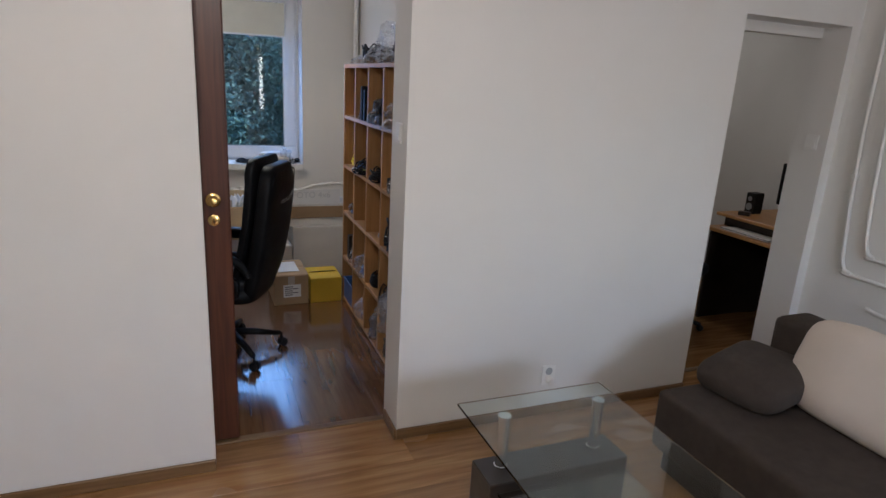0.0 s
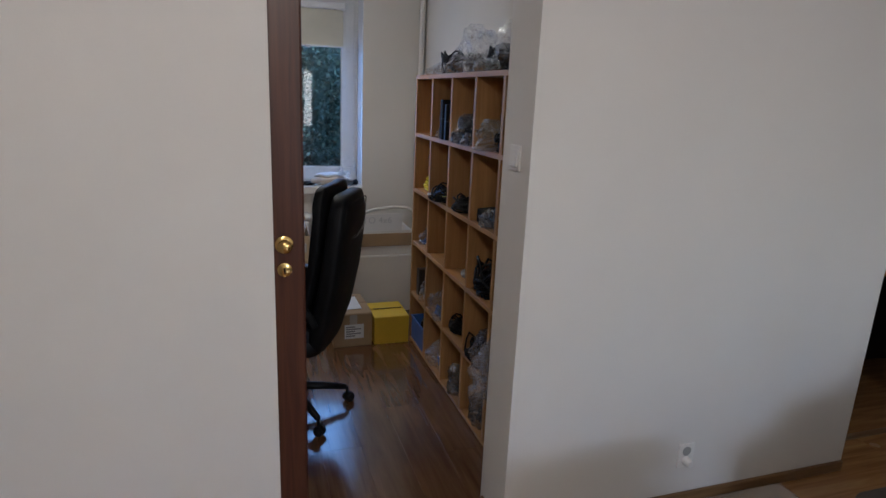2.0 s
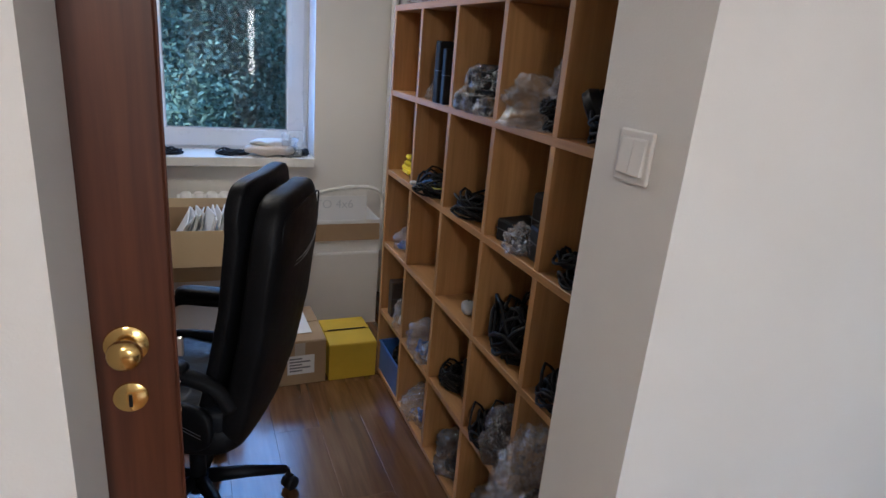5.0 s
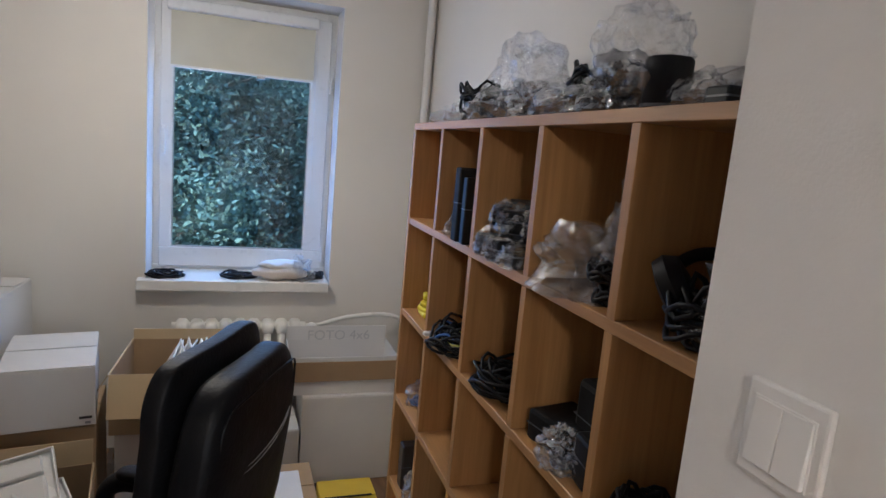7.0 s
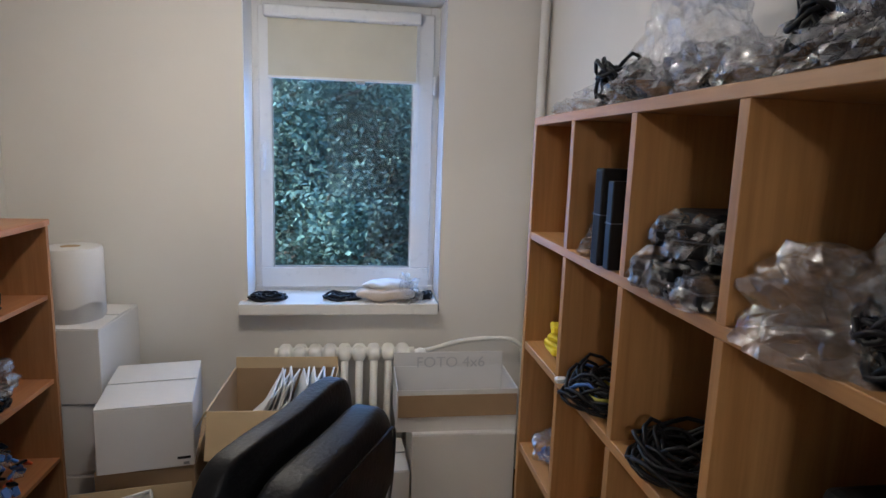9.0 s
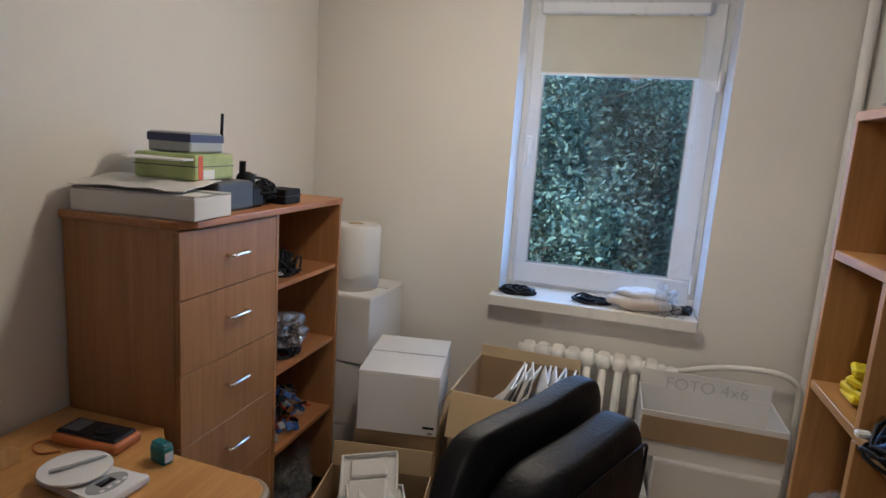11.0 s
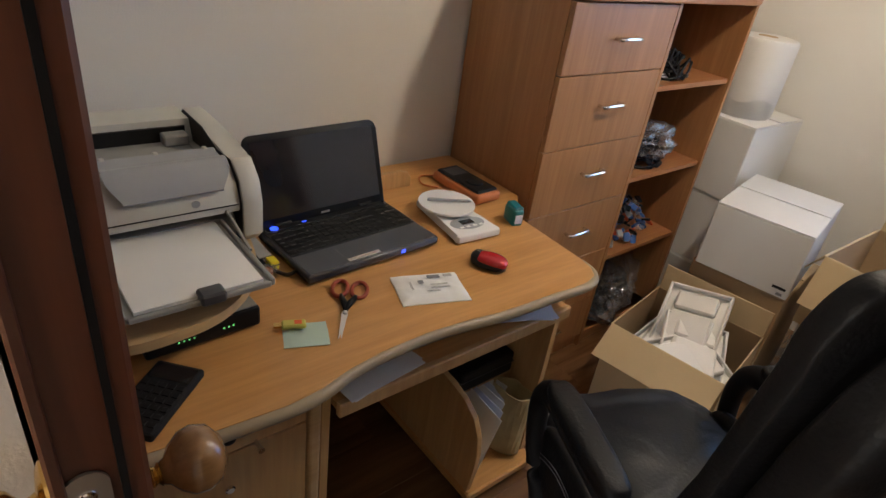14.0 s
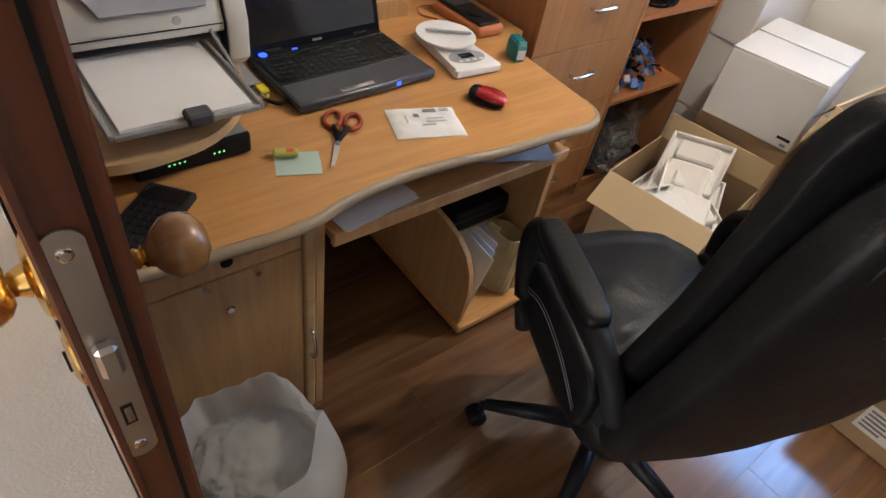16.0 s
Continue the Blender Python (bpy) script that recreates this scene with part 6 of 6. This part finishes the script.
bm = lathe([(0.045, 0), (0.055, 0.02), (0.058, 0.10), (0.056, 0.18), (0.06, 0.25), (0.056, 0.25), (0.05, 0.18), (0.05, 0.03)], 20)
for v in bm.verts:
    v.co = Vector((v.co.x * 1.1, v.co.y * 0.6, v.co.z)) + 0.012 * noise.noise_vector(v.co * 22)
    v.co.z = max(v.co.z, 0)
part("body", bm, KRAFT, kbag, local=True)
gadget((-0.63, 3.29, 0.3105), (0.34, 0.21, 0.075), "black disc drive on the desk's inner shelf", BLACK, name="disc_drive", cat="drive")

# ---- waste bag ----
wbag = thing("waste_bag", (-0.11, 2.435, 0), "white plastic bin bag standing open, half full", "bag")
prof = smooth_path([(0.11, 0, 0.0), (0.135, 0, 0.02), (0.15, 0, 0.10), (0.156, 0, 0.2), (0.157, 0, 0.28), (0.155, 0, 0.335), (0.150, 0, 0.375), (0.147, 0, 0.40), (0.1445, 0, 0.40), (0.146, 0, 0.37), (0.147, 0, 0.33), (0.14, 0, 0.28)], 5)
bm = lathe([(p.x, p.z) for p in prof], 120)
for v in bm.verts:
    a = math.atan2(v.co.y, v.co.x)
    ring = Vector((math.cos(a), math.sin(a), 0))
    up = min(1, max(0, (v.co.z - 0.22) / 0.18))
    q = ring * 1.5 + Vector((0, 0, v.co.z * 3))
    crease = 1.8 * (0.22 - abs(noise.noise(ring * 1.3 + Vector((3, 1, v.co.z * 1.6))))) + 1.2 * (0.22 - abs(noise.noise(ring * 2.4 + Vector((9, 4, v.co.z * 2.2))))) 
    r = math.hypot(v.co.x, v.co.y) * (1 + 0.09 * noise.noise(q) - 0.10 * up * up) + (0.012 + 0.008 * up) * crease
    peak = 0.075 * math.exp(-((a - 1.0) / 0.30) ** 2) + 0.02 * math.exp(-((a + 2.2) / 0.5) ** 2) + 0.02 * noise.noise(ring * 0.8 + Vector((0, 0, 7))) - 0.035 * math.exp(-((a + 0.7) / 0.6) ** 2)
    v.co = Vector((r * math.cos(a) - 0.03 * up * up, r * math.sin(a) - 0.02 * up * up, max(0, v.co.z + up * up * peak)))
part("body", bm, BAGW, wbag, smooth="all", local=True)
part("filling", crumple(0.118, 0.118, 0.045, 2.7, 5, 0.22, at=(-0.02, -0.015, 0.272)), BAGW, wbag, smooth="all", local=True)

# ---- on and in the drawer cabinet ----
b1 = carton("file_box", Matrix.Translation((-0.835, 3.665, CH)) @ pose(0, 0, 0, 0, 0, 4), 0.40, 0.185, 0.070, WHITEBOX, "flat white carton with a torn lid on the cabinet")
bm = grid_sheet(0.36, 0.20, 14, 8, 0, 0.003)
for v in bm.verts:
    v.co.z += 0.016 + 0.02 * (v.co.y / 0.2) + 0.006 * noise.noise(v.co * 14)
bm.transform(pose(-0.02, 0.0, 0.073, 0, 0, 3))
part("torn_lid", bm, WHITEBOX, b1, smooth=True, local=True)
gadget((-0.84, 3.865, CH), (0.30, 0.19, 0.095), "dark grey product box on the cabinet", DARKGREY, name="product_box", cat="box")
g2 = gadget((-0.85, 3.825, CH + 0.0965), (0.21, 0.215, 0.080), "lime green and white product box", BOXG, name="product_box", cat="box", turn=5)
part("red_stripe", box(0.1055, 0.1065, -0.095, -0.072, 0.004, 0.076), BOXR, g2, local=True)
part("white_panel", box(0.1055, 0.1065, -0.070, -0.01, 0.004, 0.034), PAPER, g2, local=True)
part("torn_flap", wrinkle(box(-0.10, 0.10, -0.16, -0.1085, 0.062, 0.067), 0.006, 20), PAPER, g2, local=True)
g3 = gadget((-0.855, 3.835, CH + 0.1785), (0.15, 0.17, 0.062), "navy and silver network device box", GREYP, name="product_box", cat="box", turn=3)
part("navy_band", box(-0.0762, 0.0762, -0.0862, 0.0862, 0.032, 0.056), plain("navy_print", (0.03, 0.035, 0.10), 0.4), g3, local=True)
wr2 = thing("wifi_router", (-0.86, 3.935, CH + 0.097), "small white wireless router with a black antenna", "router")
part("case", box(-0.06, 0.06, -0.022, 0.022, 0, 0.12, 0.008), WHITE, wr2, local=True)
part("antenna", tube([(0.05, 0.012, 0.09), (0.052, 0.016, 0.21)], 0.005, 8), BLACK, wr2, local=True)
cm = thing("camera_mount", (-0.75, 4.0, CH), "black camera mount with cables on the cabinet", "camera")
part("body", box(-0.05, 0.05, -0.04, 0.04, 0.0, 0.075, 0.01), BLACK, cm, local=True)
part("head", sell(0.03, 0.03, 0.03, 0.8, 0.8, 16, 10, at=(0, 0, 0.09)), BLACK, cm, smooth="all", local=True)
part("stem", tube([(0.0, -0.02, 0.1), (0.005, -0.025, 0.155)], 0.011, 8), BLACK, cm, local=True)
part("lead", tube(smooth_path([(0.0, 0.02, 0.10), (0.02, 0.08, 0.09), (0.01, 0.12, 0.04), (0.04, 0.15, 0.006)], 6), 0.004, 6), BLACK, cm, local=True)
ragged((-0.735, 4.06, CH), (0.05, 0.06, 0.05), 91, BLACK, "black cables piled on the cabinet")
gadget((-0.72, 4.19, CH), (0.09, 0.11, 0.055), "small black box on the cabinet", BLACK_M)
bag((-0.80, 4.12, CH), (0.05, 0.06, 0.06), 44.1, CLEAR2, "bluish clear bag on the cabinet", inner=PAPER_B)
yc = (CYM + CY1) / 2
ragged((-0.78, yc - 0.06, 1.085), (0.09, 0.11, 0.09), 93, BLACK, "black cables on the cabinet shelf", loops=12)
gadget((-0.74, yc - 0.12, 1.085), (0.04, 0.07, 0.03), "black plug with a white cap", WHITE, name="plug", cat="plug")
ragged((-0.78, yc - 0.05, 0.752), (0.09, 0.12, 0.06), 95, BLACK, "black adapters on the cabinet shelf", loops=11)
bag((-0.77, yc - 0.05, 0.80), (0.10, 0.12, 0.07), 46.3, GREYBAG, "silvery plastic bag over black adapters", inner=BLACK)
hp2 = thing("parts_heap", (-0.78, yc - 0.03, 0.425), "heap of small blue, red and black packets on a shelf", "parts", kind="stuff")
rnd = random.Random(12)
for mt, nn in ((BLUE, 26), (BLACK, 34), (BOXR, 10), (CLEAR2, 26), (GREYP, 16)):
    bm = bmesh.new()
    for k in range(nn):
        h = rnd.random()
        b0 = box(-0.018, 0.018, -0.012, 0.012, 0, 0.01, 0.003)
        b0.transform(Matrix.Translation((rnd.uniform(-0.11, 0.11) * (1 - h * 0.6), rnd.uniform(-0.17, 0.17) * (1 - h * 0.6), 0.005 + 0.15 * h)) @ pose(0, 0, 0, rnd.uniform(0, 70), rnd.uniform(0, 70), rnd.uniform(0, 360)))
        me = bpy.data.meshes.new("tmp")
        b0.to_mesh(me)
        b0.free()
        bm.from_mesh(me)
        bpy.data.meshes.remove(me)
    part("packets", bm, mt, hp2, local=True)
bag((-0.76, yc - 0.06, 0.06), (0.11, 0.13, 0.12), 48.3, GREYBAG, "silvery plastic bags on the lowest shelf", 4, 0.55, inner=DARKGREY)
bag((-0.80, yc + 0.08, 0.06), (0.10, 0.10, 0.13), 49.3, CLEAR2, "clear plastic bags on the lowest shelf", 4, 0.55, inner=BLACK)

# ---- living room ----
ct = thing("coffee_table", (1.33, 0.95, 0), "glass coffee table with chrome posts on dark blocks", "table")
part("glass_top", box(0.975, 1.655, 0.36, 1.535, 0.442, 0.452, 0.002), TABLEGLASS, ct)
for yb0, yb1 in ((1.30, 1.475), (0.42, 0.60)):
    part("end_block", box(1.03, 1.67, yb0, yb1, 0, 0.22, 0.004), DARKWOOD, ct)
    for x in (1.125, 1.565):
        yy = (yb0 + yb1) / 2 + (0.02 if yb0 > 1 else -0.02)
        pp = part("post", lathe([(0.028, 0.22), (0.028, 0.226), (0.024, 0.228), (0.024, 0.432), (0.027, 0.434), (0.027, 0.4415)], 24, m=Matrix.Translation((x, yy, 0))), CHROME, ct, smooth=True)
part("glass_shelf", box(1.06, 1.64, 0.602, 1.298, 0.176, 0.184, 0.002), TABLEGLASS, ct)
so2 = thing("sofa", (2.4, 0.3, 0), "dark brown fabric sofa with a low back", "sofa")
part("seat", box(1.945, 2.60, -1.1, 1.485, 0.11, 0.405, 0.03, seg=3), SOFA, so2, smooth=True)
part("back", box(2.605, 2.84, -1.1, 1.50, 0.11, 0.70, 0.04, seg=3), SOFA, so2, smooth=True)
part("base", box(2.0, 2.80, -1.05, 1.44, 0.0, 0.11), DARKWOOD, so2)
def cushion(name, m, a, b, c, mat, label):
    bm = sell(a, b, c, 0.75, 0.42, 36, 18)
    wrinkle(bm, 0.012, 7, a * 9)
    return solo(name, bm, mat, label, "cushion", m, smooth="all")
cushion("cushion", Matrix.Translation((2.37, 1.33, 0.485)) @ pose(0, 0, 0, 0, -6, 12), 0.23, 0.20, 0.088, SOFA, "dark brown cushion lying on the sofa")
cushion("cushion", Matrix.Translation((2.53, 0.86, 0.600)) @ pose(0, 0, 0, 0, -68, 0), 0.22, 0.42, 0.09, CREAM, "large cream cushion leaning on the sofa back")
cushion("cushion", Matrix.Translation((2.53, -0.10, 0.600)) @ pose(0, 0, 0, 0, -68, 0), 0.22, 0.42, 0.09, CREAM, "large cream cushion leaning on the sofa back")
pp = thing("heating_pipes", (3.47, 1.4, 0.5), "white painted heating pipes looping on the wall", "pipe")
part("pipe", tube(smooth_path([(3.48, 1.87, CZ), (3.48, 1.865, 1.6), (3.48, 1.825, 0.95), (3.48, 1.80, 0.80), (3.48, 1.75, 0.765), (3.48, 1.60, 0.755), (3.48, -0.5, 0.74)], 8), 0.0115, 10), COPPERP, pp, smooth="all")
part("pipe", tube(smooth_path([(3.48, 1.76, CZ), (3.48, 1.75, 1.6), (3.48, 1.715, 1.05), (3.48, 1.69, 0.92), (3.48, 1.64, 0.885), (3.48, 1.50, 0.875), (3.48, -0.5, 0.86)], 8), 0.0115, 10), COPPERP, pp, smooth="all")
part("pipe", tube(smooth_path([(3.48, 1.62, 0.60), (3.48, 1.3, 0.58), (3.48, -0.5, 0.55)], 8), 0.0115, 10), COPPERP, pp, smooth="all")
for z in (1.3, 2.2):
    part("clip", box(3.466, 3.4995, 1.84, 1.875, z, z + 0.02), COPPERP, pp)

# ---- side room, through the second opening ----
d2 = thing("side_desk", (4.1, 2.7, 0), "beech desk with a raised shelf and dark sides", "desk")
part("desktop", box(3.63, 4.4, 2.30, 3.0, 0.722, 0.75, 0.004), DESK, d2)
part("raised_shelf", box(3.74, 4.4, 2.30, 3.02, 0.825, 0.85, 0.004), DESK, d2)
part("shelf_riser", box(3.80, 3.82, 2.32, 2.98, 0.75, 0.825), DARKWOOD, d2)
part("side_panel", box(3.68, 4.4, 2.97, 2.99, 0, 0.722), DARKWOOD, d2)
part("side_panel", box(3.68, 4.4, 2.31, 2.33, 0, 0.722), DARKWOOD, d2)
part("back_panel", box(4.36, 4.38, 2.33, 2.97, 0.05, 0.722), DARKWOOD, d2)
kb2 = gadget((3.72, 2.66, 0.75), (0.15, 0.42, 0.015), "pale keyboard on the side desk", PAPER, name="keyboard", cat="keyboard", lean=3)
mn = thing("monitor", (4.12, 2.62, 0.85), "black flat monitor on the raised shelf", "monitor")
part("panel", box(-0.02, 0.02, -0.26, 0.20, 0.09, 0.40, 0.006), BLACK, mn, local=True)
part("screen", box(-0.0215, -0.0202, -0.245, 0.185, 0.105, 0.385), SCREEN, mn, local=True)
part("stem", box(0.0, 0.03, -0.05, 0.0, 0.01, 0.12, 0.004), BLACK, mn, local=True)
part("foot", box(-0.08, 0.08, -0.12, 0.08, 0, 0.012, 0.004), BLACK, mn, local=True)
sp = thing("desk_speaker", (4.0, 2.92, 0.85), "small black desk speaker with silver cones", "speaker")
part("case", box(-0.05, 0.05, -0.04, 0.04, 0, 0.16, 0.006), BLACK, sp, local=True)
for z, r in ((0.055, 0.028), (0.115, 0.018)):
    part("cone", lathe([(r, 0), (r, 0.003), (r * 0.6, 0.001)], 20, m=Matrix.Translation((-0.05, 0, z)) @ pose(0, 0, 0, 0, -90, 0)), GREYP, sp, local=True)
gadget((3.85, 2.86, 0.85), (0.05, 0.08, 0.03), "small dark object on the raised shelf", DARKWOOD, name="stapler", cat="stapler", turn=30)
sc2 = thing("side_chair", pose(3.3, 2.95, 0, 0, 0, 20), "dark office chair pushed to the side desk", "chair")
part("seat", sell(0.24, 0.24, 0.05, 0.5, 0.5, 28, 12, at=(0, 0, 0.46)), BLACK_M, sc2, smooth="all", local=True)
part("backrest", sell(0.035, 0.22, 0.2, 0.5, 0.6, 28, 14, at=(-0.02, 0.27, 0.62)), BLACK_M, sc2, smooth="all", local=True)
part("column", lathe([(0.03, 0.08), (0.025, 0.42)], 14), BLACK, sc2, local=True)
for k in range(5):
    a = radians(72 * k)
    part("leg", tube([(0, 0, 0.11), (0.28 * math.cos(a), 0.28 * math.sin(a), 0.05)], [0.025, 0.015], 8), BLACK, sc2, local=True)
    part("caster", sell(0.025, 0.025, 0.025, 1, 1, 12, 8, at=(0.28 * math.cos(a), 0.28 * math.sin(a), 0.025)), BLACK, sc2, local=True)

# ---- floor planks, one object each ----
def planks(parent, x0, x1, y0, y1, along, wide, long_, mat, seed):
    rnd = random.Random(seed)
    meshes = {}
    a0, a1, b0, b1 = (y0, y1, x0, x1) if along == "y" else (x0, x1, y0, y1)
    row, b = 0, b0
    while b < b1 - 0.01:
        w = min(wide, b1 - b)
        a = a0 - long_ * ((row * 0.37) % 1)
        while a < a1 - 0.01:
            s, e = max(a, a0), min(a + long_, a1)
            if e - s > 0.01:
                key = (round(w, 3), round(e - s, 3))
                if key not in meshes:
                    L, W = e - s, w
                    bm = box(0, W, 0, L, -0.009, 0, 0.0008) if along == "y" else box(0, L, 0, W, -0.009, 0, 0.0008)
                    meshes[key] = mesh_of("plank", bm, mat)
                ob = new("plank", meshes[key])
                ob.parent = parent
                ob.location = (b, s, 0) if along == "y" else (s, b, 0)
            a += long_
        b += wide
        row += 1


planks(floor_off, LX, RX, Y1 + 0.03, BY, "y", 0.193, 1.29, PLANK_OFF, 1)
planks(floor_liv, -2.3, 3.5, -2.6, Y1 - 0.012, "x", 0.193, 1.29, PLANK_LIV, 2)
